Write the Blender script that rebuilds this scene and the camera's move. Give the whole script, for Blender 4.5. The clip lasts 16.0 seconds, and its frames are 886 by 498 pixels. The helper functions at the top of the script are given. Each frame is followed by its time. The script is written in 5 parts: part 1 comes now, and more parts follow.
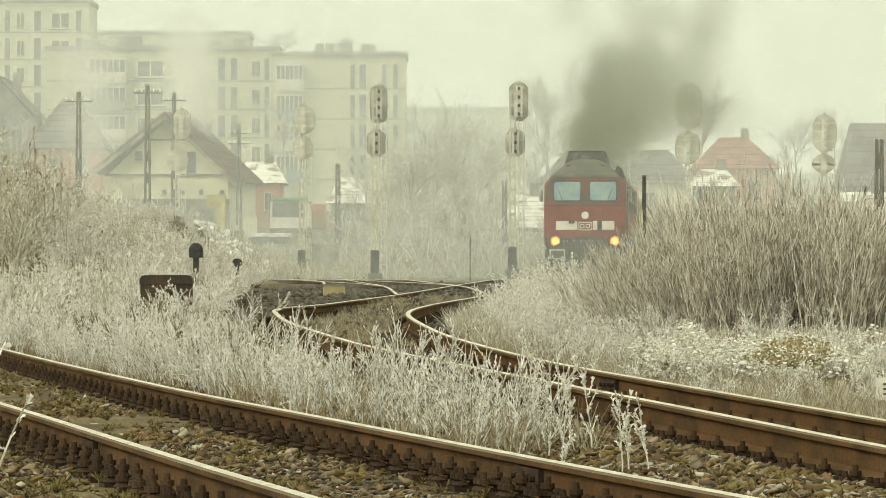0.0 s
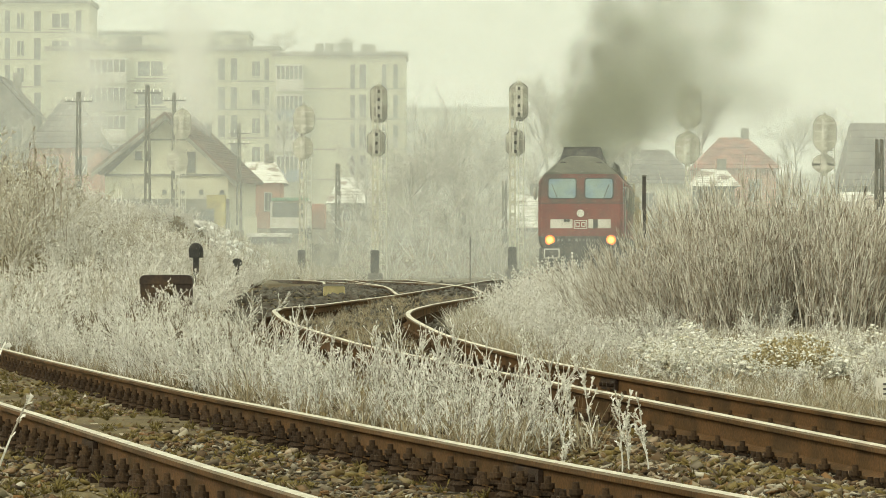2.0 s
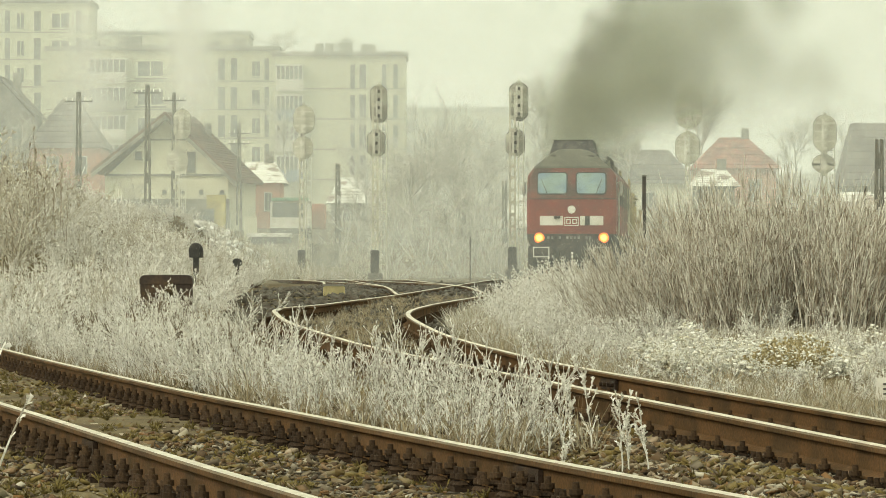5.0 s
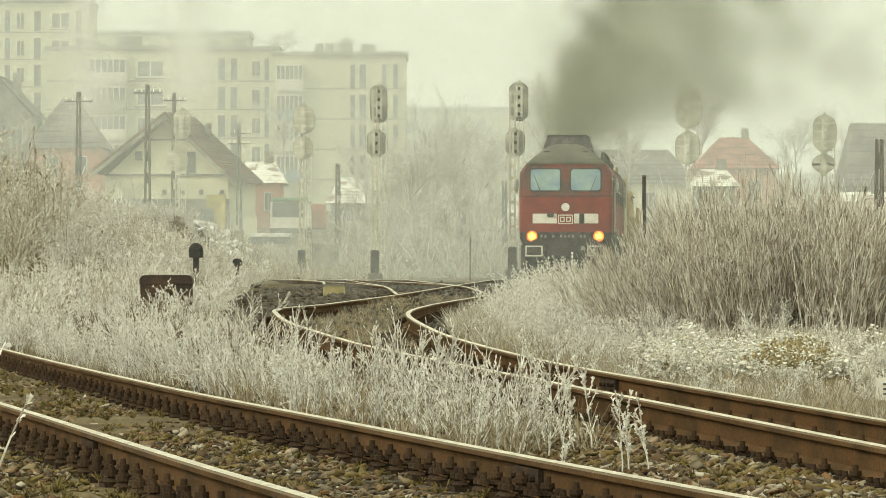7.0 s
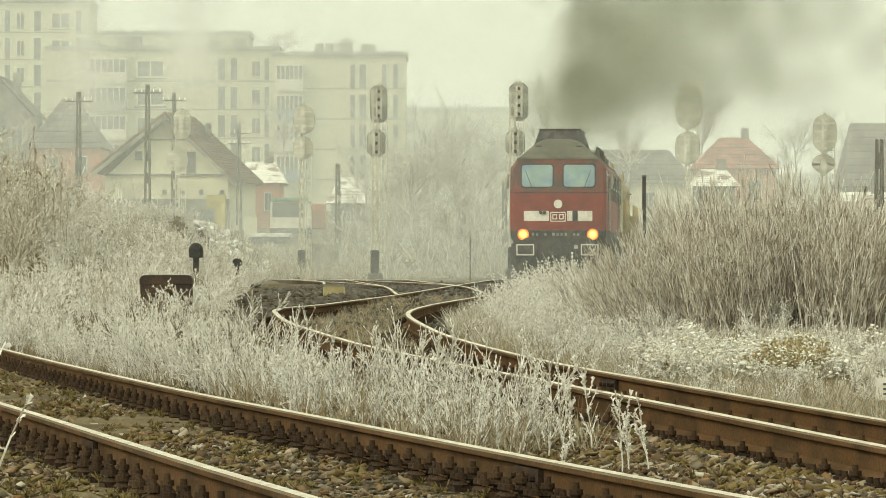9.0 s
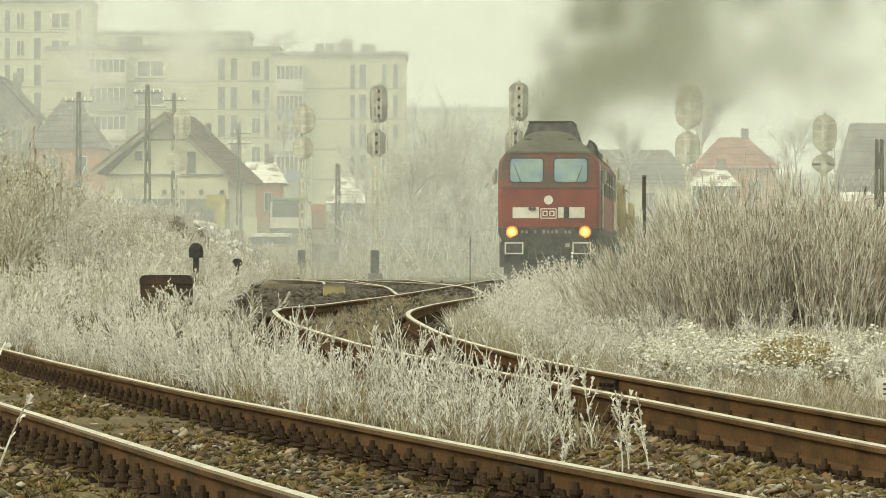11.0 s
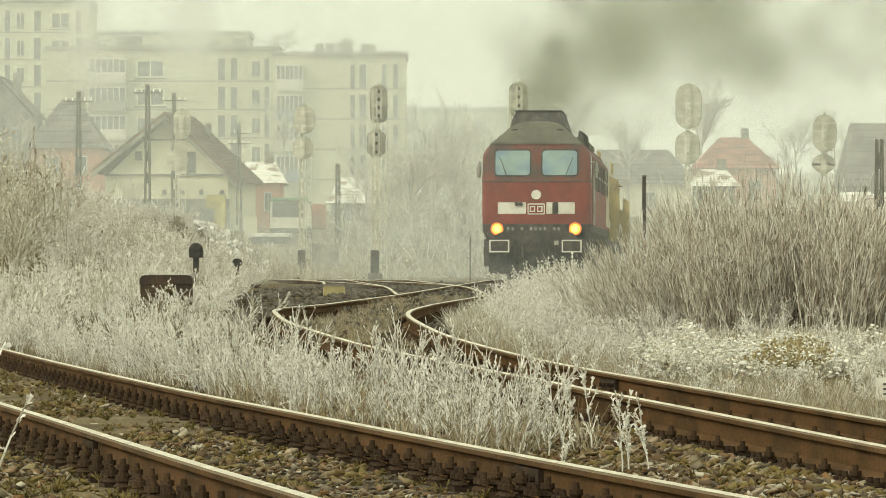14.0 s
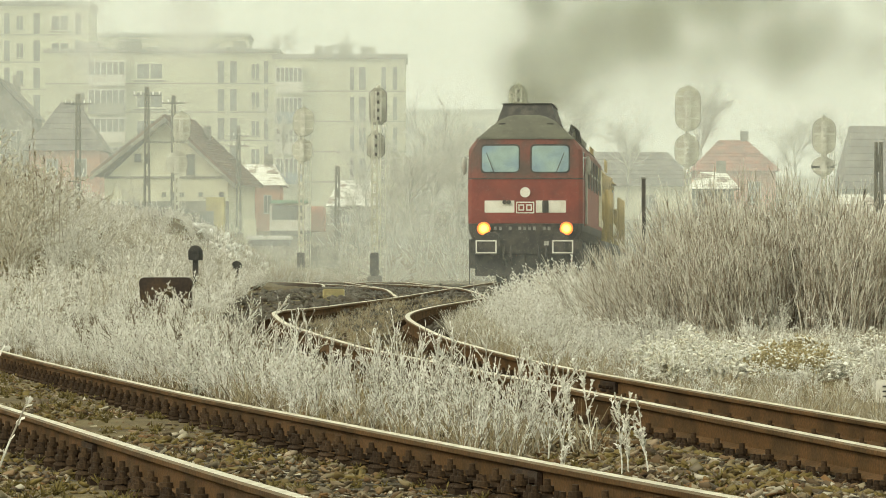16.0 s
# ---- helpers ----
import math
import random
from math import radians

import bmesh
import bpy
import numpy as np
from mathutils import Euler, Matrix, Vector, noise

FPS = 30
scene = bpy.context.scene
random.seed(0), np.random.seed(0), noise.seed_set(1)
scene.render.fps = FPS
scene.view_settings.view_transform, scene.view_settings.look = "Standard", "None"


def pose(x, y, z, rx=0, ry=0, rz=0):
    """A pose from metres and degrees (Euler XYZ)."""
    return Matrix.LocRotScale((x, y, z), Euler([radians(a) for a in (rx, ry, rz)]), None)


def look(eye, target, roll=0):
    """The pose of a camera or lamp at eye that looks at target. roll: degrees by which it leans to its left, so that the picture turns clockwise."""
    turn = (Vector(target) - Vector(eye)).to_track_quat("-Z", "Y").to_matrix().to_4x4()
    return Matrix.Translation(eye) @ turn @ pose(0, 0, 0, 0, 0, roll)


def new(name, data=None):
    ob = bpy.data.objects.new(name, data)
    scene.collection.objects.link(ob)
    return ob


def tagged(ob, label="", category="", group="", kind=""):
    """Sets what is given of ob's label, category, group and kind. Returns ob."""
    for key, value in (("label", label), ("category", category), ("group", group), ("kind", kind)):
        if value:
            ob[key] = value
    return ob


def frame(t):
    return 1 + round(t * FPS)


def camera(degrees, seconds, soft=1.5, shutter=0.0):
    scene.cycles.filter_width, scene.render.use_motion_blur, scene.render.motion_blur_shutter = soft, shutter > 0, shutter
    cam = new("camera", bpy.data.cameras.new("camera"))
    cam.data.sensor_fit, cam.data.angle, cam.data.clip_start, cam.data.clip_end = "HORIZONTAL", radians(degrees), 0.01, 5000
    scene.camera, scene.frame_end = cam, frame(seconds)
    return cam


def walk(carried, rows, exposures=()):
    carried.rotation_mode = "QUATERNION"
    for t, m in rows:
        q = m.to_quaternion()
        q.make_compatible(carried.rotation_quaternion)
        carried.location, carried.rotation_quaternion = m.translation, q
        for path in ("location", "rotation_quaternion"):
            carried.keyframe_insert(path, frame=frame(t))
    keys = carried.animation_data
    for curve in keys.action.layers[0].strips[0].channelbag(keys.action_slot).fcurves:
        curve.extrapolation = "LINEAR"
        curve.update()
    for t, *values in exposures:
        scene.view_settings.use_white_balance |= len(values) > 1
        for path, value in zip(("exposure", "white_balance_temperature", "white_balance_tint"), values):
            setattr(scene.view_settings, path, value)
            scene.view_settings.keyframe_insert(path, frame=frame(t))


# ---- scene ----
# ---------- camera ----------
EYE = (0.0, 0.0, 1.0)
cam = camera(9.957, 16.0, soft=0.9)
walk(cam, [
    (0.0, look(EYE, (0.0, 9000.0, 55.0))),
    (15.45, look(EYE, (0.0, 9000.0, 55.0))),
    (15.6, look(EYE, (0.4, 9000.0, 56.6))),
    (15.8, look(EYE, (1.0, 9000.0, 59.2))),
    (16.0, look(EYE, (1.0, 9000.0, 59.4))),
])

# ---------- world and sun ----------
world = bpy.data.worlds.new("overcast")
scene.world = world
world.use_nodes = True
wn, wl = world.node_tree.nodes, world.node_tree.links
sky = wn.new("ShaderNodeTexSky")
sky.sky_type, sky.sun_disc = "NISHITA", False
sky.sun_elevation, sky.sun_rotation = radians(24), radians(-55)
sky.air_density, sky.dust_density, sky.ozone_density = 1.5, 6.0, 1.0
bw = wn.new("ShaderNodeRGBToBW")
wl.new(sky.outputs[0], bw.inputs[0])
dim = wn.new("ShaderNodeMath")
dim.operation = "MULTIPLY"
dim.inputs[1].default_value = 0.012
wl.new(bw.outputs[0], dim.inputs[0])
grey = wn.new("ShaderNodeMixRGB")
grey.blend_type = "ADD"
grey.inputs[0].default_value = 1.0
grey.inputs[1].default_value = (0.758, 0.79, 0.592, 1)
wl.new(dim.outputs[0], grey.inputs[2])
wn["Background"].inputs[1].default_value = 1.46
wl.new(grey.outputs[0], wn["Background"].inputs[0])
sun_data = bpy.data.lights.new("sun", "SUN")
sun_data.energy, sun_data.angle, sun_data.color = 1.8, radians(11), (1.0, 0.93, 0.76)
sun = new("sun", sun_data)
sun.matrix_world = look((-60, 40, 60), (0, 90, 0))
scene.cycles.transparent_max_bounces = 220

# ---------- small helpers ----------
rng = random.Random(7)
nrs = np.random.RandomState(11)


def smooth(t):
    t = min(1.0, max(0.0, t))
    return t * t * (3 - 2 * t)


def spline(knots, v):
    """Smooth curve through (v, value) knots."""
    if v <= knots[0][0]:
        (a, p), (b, q) = knots[0], knots[1]
        return p + (v - a) * (q - p) / (b - a)
    if v >= knots[-1][0]:
        (a, p), (b, q) = knots[-2], knots[-1]
        return q + (v - b) * (q - p) / (b - a)
    i = max(k for k in range(len(knots) - 1) if knots[k][0] <= v)

    def slope(k):
        lo, hi = max(k - 1, 0), min(k + 1, len(knots) - 1)
        return (knots[hi][1] - knots[lo][1]) / (knots[hi][0] - knots[lo][0])
    (a, p), (b, q) = knots[i], knots[i + 1]
    d, u = b - a, (v - a) / (b - a)
    return ((2 * u**3 - 3 * u**2 + 1) * p + (u**3 - 2 * u**2 + u) * d * slope(i)
            + (3 * u**2 - 2 * u**3) * q + (u**3 - u**2) * d * slope(i + 1))


def mesh_of(name, bm, smooth_faces=False):
    me = bpy.data.meshes.new(name)
    bm.to_mesh(me)
    bm.free()
    if smooth_faces:
        for p in me.polygons:
            p.use_smooth = True
    return me


def part(name, bm, material, parent=None, label="", smooth_faces=False):
    me = bm if isinstance(bm, bpy.types.Mesh) else mesh_of(name, bm, smooth_faces)
    if material and not me.materials:
        me.materials.append(material)
    ob = new(name, me)
    if parent:
        ob.parent = parent
    return tagged(ob, label)


def thing(name, m, label, category, group="", kind=""):
    ob = new(name)
    ob.empty_display_size = 0.2
    ob.matrix_world = m
    return tagged(ob, label, category, group, kind)


def box(bm, x0, x1, y0, y1, z0, z1, bevel=0.0):
    r = bmesh.ops.create_cube(bm, size=1.0)
    vs = r["verts"]
    for v in vs:
        v.co = Vector(((x0 + x1) / 2 + v.co.x * (x1 - x0), (y0 + y1) / 2 + v.co.y * (y1 - y0), (z0 + z1) / 2 + v.co.z * (z1 - z0)))
    if bevel:
        es = list({e for v in vs for e in v.link_edges})
        bmesh.ops.bevel(bm, geom=es, offset=bevel, segments=2, affect="EDGES", clamp_overlap=True)
    return bm


def boxm(x0, x1, y0, y1, z0, z1, bevel=0.0):
    return box(bmesh.new(), x0, x1, y0, y1, z0, z1, bevel)


def tube(bm, p, q, r0, r1=None, n=8):
    """A tapered round bar from p to q."""
    r1 = r0 if r1 is None else r1
    p, q = Vector(p), Vector(q)
    m = Matrix.Translation((p + q) / 2) @ (q - p).to_track_quat("Z", "Y").to_matrix().to_4x4()
    bmesh.ops.create_cone(bm, cap_ends=True, segments=n, radius1=r0, radius2=r1, depth=(q - p).length, matrix=m)
    return bm


def prism(outline, y0, y1, bm=None):
    """An (x, z) outline drawn out from y0 to y1."""
    bm = bm or bmesh.new()
    a = [bm.verts.new((x, y0, z)) for x, z in outline]
    b = [bm.verts.new((x, y1, z)) for x, z in outline]
    bm.faces.new(a)
    bm.faces.new(b[::-1])
    n = len(a)
    for i in range(n):
        bm.faces.new((a[(i + 1) % n], a[i], b[i], b[(i + 1) % n]))
    bmesh.ops.recalc_face_normals(bm, faces=bm.faces[:])
    return bm


# ---------- materials ----------
def mat(name, colour, rough=0.8, metal=0.0, vary=0.25, scale=3.0, fine=40.0, bump=0.15, second=None, spread=(0.42, 0.6), each=0.0, coat=0.0):
    """A worn surface: colour broken up at two scales, a second colour in patches, fine relief."""
    m = bpy.data.materials.new(name)
    m.use_nodes = True
    n, l = m.node_tree.nodes, m.node_tree.links
    b = n["Principled BSDF"]
    geo = n.new("ShaderNodeTexCoord")
    big, small = n.new("ShaderNodeTexNoise"), n.new("ShaderNodeTexNoise")
    big.inputs["Scale"].default_value, small.inputs["Scale"].default_value = scale, fine
    big.inputs["Detail"].default_value, small.inputs["Detail"].default_value = 6, 5
    l.new(geo.outputs["Object"], big.inputs["Vector"])
    l.new(geo.outputs["Object"], small.inputs["Vector"])
    ramp = n.new("ShaderNodeMapRange")
    ramp.inputs[1].default_value, ramp.inputs[2].default_value = spread
    l.new(big.outputs["Fac"], ramp.inputs[0])
    mix = n.new("ShaderNodeMixRGB")
    mix.inputs[1].default_value = (*colour, 1)
    mix.inputs[2].default_value = (*(second or [c * 0.6 for c in colour]), 1)
    l.new(ramp.outputs[0], mix.inputs[0])
    val = n.new("ShaderNodeMapRange")
    val.inputs[1].default_value, val.inputs[2].default_value = 0.3, 0.7
    val.inputs[3].default_value, val.inputs[4].default_value = 1 - vary, 1 + vary
    l.new(small.outputs["Fac"], val.inputs[0])
    out = n.new("ShaderNodeHueSaturation")
    l.new(mix.outputs[0], out.inputs["Color"])
    if each:
        info = n.new("ShaderNodeObjectInfo")
        ea = n.new("ShaderNodeMapRange")
        ea.inputs[3].default_value, ea.inputs[4].default_value = 1 - each, 1 + each
        l.new(info.outputs["Random"], ea.inputs[0])
        mul = n.new("ShaderNodeMath")
        mul.operation = "MULTIPLY"
        l.new(ea.outputs[0], mul.inputs[0])
        l.new(val.outputs[0], mul.inputs[1])
        l.new(mul.outputs[0], out.inputs["Value"])
    else:
        l.new(val.outputs[0], out.inputs["Value"])
    l.new(out.outputs[0], b.inputs["Base Color"])
    b.inputs["Roughness"].default_value, b.inputs["Metallic"].default_value = rough, metal
    b.inputs["Coat Weight"].default_value = coat
    if rough > 0.8:
        b.inputs["Specular IOR Level"].default_value = 0.2
    if bump:
        bp = n.new("ShaderNodeBump")
        bp.inputs["Strength"].default_value, bp.inputs["Distance"].default_value = bump, 0.02
        l.new(small.outputs["Fac"], bp.inputs["Height"])
        l.new(bp.outputs[0], b.inputs["Normal"])
    return m


def island_mat(name, colours, rough=0.9, frost=None):
    """For joined loose pieces: each piece takes its own colour out of a row of colours."""
    m = bpy.data.materials.new(name)
    m.use_nodes = True
    n, l = m.node_tree.nodes, m.node_tree.links
    b = n["Principled BSDF"]
    g = n.new("ShaderNodeNewGeometry")
    r = n.new("ShaderNodeValToRGB")
    e = r.color_ramp.elements
    e[0].color, e[1].color = (*colours[0], 1), (*colours[-1], 1)
    for i, c in enumerate(colours[1:-1], 1):
        e.new(i / (len(colours) - 1)).color = (*c, 1)
    l.new(g.outputs["Random Per Island"], r.inputs[0])
    col = r.outputs[0]
    if frost:
        no = n.new("ShaderNodeTexNoise")
        no.inputs["Scale"].default_value = frost[1]
        no.inputs["Detail"].default_value = 4
        tc = n.new("ShaderNodeTexCoord")
        l.new(tc.outputs["Object"], no.inputs["Vector"])
        mr = n.new("ShaderNodeMapRange")
        mr.inputs[1].default_value, mr.inputs[2].default_value = frost[2], frost[3]
        l.new(no.outputs["Fac"], mr.inputs[0])
        mx = n.new("ShaderNodeMixRGB")
        l.new(mr.outputs[0], mx.inputs[0])
        l.new(col, mx.inputs[1])
        mx.inputs[2].default_value = (*frost[0], 1)
        col = mx.outputs[0]
    l.new(col, b.inputs["Base Color"])
    b.inputs["Roughness"].default_value = rough
    return m


M_GROUND = mat("frosty_soil", (0.085, 0.062, 0.033), 0.95, vary=0.4, scale=1.2, fine=25, bump=0.6, second=(0.14, 0.11, 0.055))
M_RAIL = mat("rusty_rail_steel", (0.105, 0.054, 0.018), 0.92, vary=0.35, scale=2.0, fine=60, bump=0.2, second=(0.06, 0.033, 0.011))
M_RUNNING = mat("polished_rail_head", (0.78, 0.71, 0.56), 0.28, 0.9, vary=0.15, scale=4, fine=80, bump=0.05, second=(0.55, 0.46, 0.33))
M_HEADSIDE = mat("dusty_rail_head_side", (0.135, 0.084, 0.036), 0.75, 0.1, vary=0.25, scale=3, fine=60, bump=0.1, second=(0.11, 0.08, 0.04))
M_BOLT = mat("rusty_fastening_steel", (0.036, 0.022, 0.013), 0.85, vary=0.4, scale=8, fine=90, bump=0.3, second=(0.06, 0.036, 0.018), each=0.3)
M_SLEEPER = mat("dark_sleeper", (0.09, 0.075, 0.055), 0.95, vary=0.4, scale=5, fine=50, bump=0.5, each=0.25)
M_RED = mat("weathered_red_paint", (0.215, 0.038, 0.024), 0.6, vary=0.15, scale=1.5, fine=18, bump=0.03, second=(0.17, 0.032, 0.022), coat=0.05)
M_RED_DIRTY = mat("sooty_red_paint", (0.16, 0.044, 0.030), 0.65, vary=0.18, scale=1.2, fine=14, bump=0.03, second=(0.085, 0.05, 0.04))
M_ROOF = mat("sooty_grey_roof_paint", (0.115, 0.112, 0.08), 0.75, vary=0.1, scale=0.9, fine=9, bump=0.03, second=(0.08, 0.076, 0.056))
M_BLACK = mat("dirty_black_steel", (0.03, 0.028, 0.026), 0.7, vary=0.35, scale=4, fine=40, bump=0.15, second=(0.07, 0.06, 0.05))
M_WHITE = mat("dirty_white_paint", (0.72, 0.70, 0.64), 0.5, vary=0.08, scale=3, fine=30, bump=0.03, second=(0.6, 0.57, 0.5))


def glow(name, colour, strength):
    m = bpy.data.materials.new(name)
    m.use_nodes = True
    b = m.node_tree.nodes["Principled BSDF"]
    b.inputs["Base Color"].default_value = (*colour, 1)
    b.inputs["Emission Color"].default_value = (*colour, 1)
    b.inputs["Emission Strength"].default_value = strength
    return m


def veil_mat(name, alpha, colour=(0.935, 0.98, 0.97), patch=0.35, scale=0.05, top=0.0):
    """Thin mist: mostly clear, the rest scatters the sky's light."""
    m = bpy.data.materials.new(name)
    m.use_nodes = True
    n, l = m.node_tree.nodes, m.node_tree.links
    n.remove(n["Principled BSDF"])
    clear, d, t = n.new("ShaderNodeBsdfTransparent"), n.new("ShaderNodeBsdfDiffuse"), n.new("ShaderNodeBsdfTranslucent")
    d.inputs[0].default_value = t.inputs[0].default_value = (*colour, 1)
    half, mix = n.new("ShaderNodeMixShader"), n.new("ShaderNodeMixShader")
    half.inputs[0].default_value = 0.5
    l.new(d.outputs[0], half.inputs[1])
    l.new(t.outputs[0], half.inputs[2])
    l.new(clear.outputs[0], mix.inputs[1])
    l.new(half.outputs[0], mix.inputs[2])
    no, tc, mr = n.new("ShaderNodeTexNoise"), n.new("ShaderNodeTexCoord"), n.new("ShaderNodeMapRange")
    no.inputs["Scale"].default_value, no.inputs["Detail"].default_value = scale, 3
    l.new(tc.outputs["Object"], no.inputs["Vector"])
    l.new(no.outputs["Fac"], mr.inputs[0])
    mr.inputs[1].default_value, mr.inputs[2].default_value = 0.3, 0.7
    mr.inputs[3].default_value, mr.inputs[4].default_value = alpha * (1 - patch), alpha * (1 + patch)
    fac = mr.outputs[0]
    if top:
        sep, fade, mul = n.new("ShaderNodeSeparateXYZ"), n.new("ShaderNodeMapRange"), n.new("ShaderNodeMath")
        fade.interpolation_type = "SMOOTHSTEP"
        fade.inputs[1].default_value, fade.inputs[2].default_value = 0.5, top
        fade.inputs[3].default_value, fade.inputs[4].default_value = 1.0, 0.0
        mul.operation = "MULTIPLY"
        l.new(tc.outputs["Object"], sep.inputs[0])
        l.new(sep.outputs[2], fade.inputs[0])
        l.new(fac, mul.inputs[0])
        l.new(fade.outputs[0], mul.inputs[1])
        fac = mul.outputs[0]
    l.new(fac, mix.inputs[0])
    l.new(mix.outputs[0], n["Material Output"].inputs[0])
    return m


# ---------- the lie of the land ----------
NEAR_X = [(8, 2.02), (17.7, 0.33), (21.6, -0.34), (27.4, -1.30), (35.8, -2.67), (56.1, -5.62), (90, -10.2)]
MAIN_X = [(10, 5.0), (20, 3.32), (29.4, 1.81), (36.2, 0.73), (40.7, 0.07), (47.5, -0.61), (52.3, -0.93), (58, -1.15), (64, -1.10), (72, -0.80),
          (83, -0.03), (97, 0.85), (115, 1.55), (132, 2.21), (182, 5.09), (260, 9.6)]
MAIN_H = [(10, 1.02), (20, 0.943), (29.4, 0.81), (40, 0.657), (47.5, 0.55), (58, 0.40), (72, 0.33), (83, 0.25), (97, 0.13), (115, 0.05), (132, 0.0), (182, 0.0), (260, 0.0)]


def near_x(y): return spline(NEAR_X, y)
def main_x(y): return spline(MAIN_X, y)
def main_z(y): return 1.0 - spline(MAIN_H, y)
def cant(y): return 0.14 * smooth((72 - y) / 30)


def ground_z(x, y):
    low = 0.057
    high = main_z(min(y, 250)) - 0.22 + 0.14 * smooth((y - 66) / 22)
    gap = main_x(y) - near_x(y)
    w = smooth((x - near_x(y) - 1.3) / max(0.6, gap - 2.8))
    z = low + (high - low) * w
    if y > 55:
        z += (high - z) * smooth((y - 55) / 30)
    left = -3.1 - 0.02 * max(0, y - 60)
    z += 1.9 * smooth((left - x) / 5) * smooth((y - 58) / 55) * smooth((250 - y) / 70)
    z += 0.22 * smooth((x - main_x(y) - 1.7) / 2.0) * smooth((y - 30) / 20)
    z += 0.35 * smooth((x - main_x(y) - 1.7) / 2.5) * smooth((y - 75) / 30)
    z += 0.75 * math.exp(-((x + 8.6) / 3.0) ** 2 - ((y - 185) / 30) ** 2)
    b = x - main_x(y)
    if y < 80 and -2.5 < b < 1.9:
        bed = main_z(y) + cant(y) * (0.5 - max(-1.3, min(1.3, b)) / 1.5) - 0.205 + 0.12 * smooth((y - 66) / 14)
        z += (bed - z) * smooth((b + 2.5) / 1.1) * smooth((1.9 - b) / 0.5)
    if y > 190:
        z += (y - 190) * 0.0228 * smooth((y - 190) / 60)
    return z + 0.05 * noise.noise((x * 0.5, y * 0.2, 1.7)) * smooth((abs(x - main_x(y)) - 1.5) / 2)


def sheet(name, xs, ys, fn, material):
    vs = [(x, y, fn(x, y)) for y in ys for x in xs]
    n = len(xs)
    fs = [(j * n + i, j * n + i + 1, (j + 1) * n + i + 1, (j + 1) * n + i) for j in range(len(ys) - 1) for i in range(n - 1)]
    me = bpy.data.meshes.new(name)
    me.from_pydata(vs, [], fs)
    for p in me.polygons:
        p.use_smooth = True
    me.materials.append(material)
    return new(name, me)


xs = [-1500, -700, -300, -150, -90, -60, -45, -35, -28, -23, -19, -16, -13.5] + [-12 + 0.3 * i for i in range(75)] + [11, 13, 16, 20, 26, 34, 45, 60, 90, 150, 300, 700, 1500]
ys = [-300, -100, -40, -15, -5, 2] + [6 + 0.7 * i for i in range(150)] + [113, 118, 124, 130, 140, 150, 160, 170, 180, 190, 200, 215, 230, 250, 275, 300, 330, 370, 420, 500, 600, 800, 1200, 2000]
ground = tagged(sheet("ground", xs, ys, ground_z, M_GROUND), "frosty soil and gravel rising behind the railway", "ground", kind="structure")
# ---------- railway tracks ----------
RAIL = [(-0.036, -0.013), (-0.027, -0.004), (-0.012, 0.0), (0.012, 0.0), (0.027, -0.004), (0.036, -0.013), (0.036, -0.034), (0.010, -0.046), (0.009, -0.125), (0.068, -0.148), (0.068, -0.160),
        (-0.068, -0.160), (-0.068, -0.148), (-0.009, -0.125), (-0.010, -0.046), (-0.036, -0.034)]


def along(cx, y):
    dx = (cx(y + 0.1) - cx(y - 0.1)) / 0.2
    return dx, 1 / math.hypot(1, dx)


def rail(cx, cz, off, ys, parent):
    vs, fs = [], []
    for y in ys:
        dx, k = along(cx, y)
        for u, w in RAIL:
            o = off + u
            vs.append((cx(y) + o * k, y - o * dx * k, cz(y) + w))
    n = len(RAIL)
    for j in range(len(ys) - 1):
        for i in range(n):
            fs.append((j * n + i, (j + 1) * n + i, (j + 1) * n + (i + 1) % n, j * n + (i + 1) % n))
    me = bpy.data.meshes.new("rail")
    me.from_pydata(vs, [], fs)
    me.materials.append(M_RAIL)
    me.materials.append(M_RUNNING)
    me.materials.append(M_HEADSIDE)
    for f, p in enumerate(me.polygons):
        p.material_index = 1 if f % n in (1, 2, 3) else 2 if f % n in (0, 4) else 0
    me.update()
    return part("rail", me, None, parent, "rusty steel rail with a bright worn running surface")


def fastening_mesh():
    """Tie plate with clamp bolts, spring washers and plate screws on both sides of a rail."""
    bm = boxm(-0.20, 0.20, -0.08, 0.08, -0.185, -0.161)
    for s in (-1, 1):
        box(bm, s * 0.085 - 0.03, s * 0.085 + 0.03, -0.035, 0.035, -0.162, -0.135, 0.006)
        bottle = ((-0.137, -0.128, 0.036, 0.040), (-0.128, -0.112, 0.040, 0.024), (-0.112, -0.102, 0.023, 0.023), (-0.102, -0.078, 0.031, 0.029), (-0.078, -0.050, 0.016, 0.014))
        for a, b, r, q in bottle:
            tube(bm, (s * 0.105, 0, a), (s * 0.105, 0, b), r, q, 12)
        for e in (-0.05, 0.05):
            for a, b, r, q in bottle[:2] + bottle[3:]:
                tube(bm, (s * 0.168, e, a - 0.026), (s * 0.168, e, b - 0.026), r * 0.95, q * 0.95, 10)
    me = mesh_of("fastening", bm)
    me.materials.append(M_BOLT)
    return me


def sleeper_mesh():
    bm = boxm(-1.25, 1.25, -0.12, 0.12, -0.33, -0.186, 0.015)
    me = mesh_of("sleeper", bm)
    me.materials.append(M_SLEEPER)
    return me


FASTENING, SLEEPER = fastening_mesh(), sleeper_mesh()


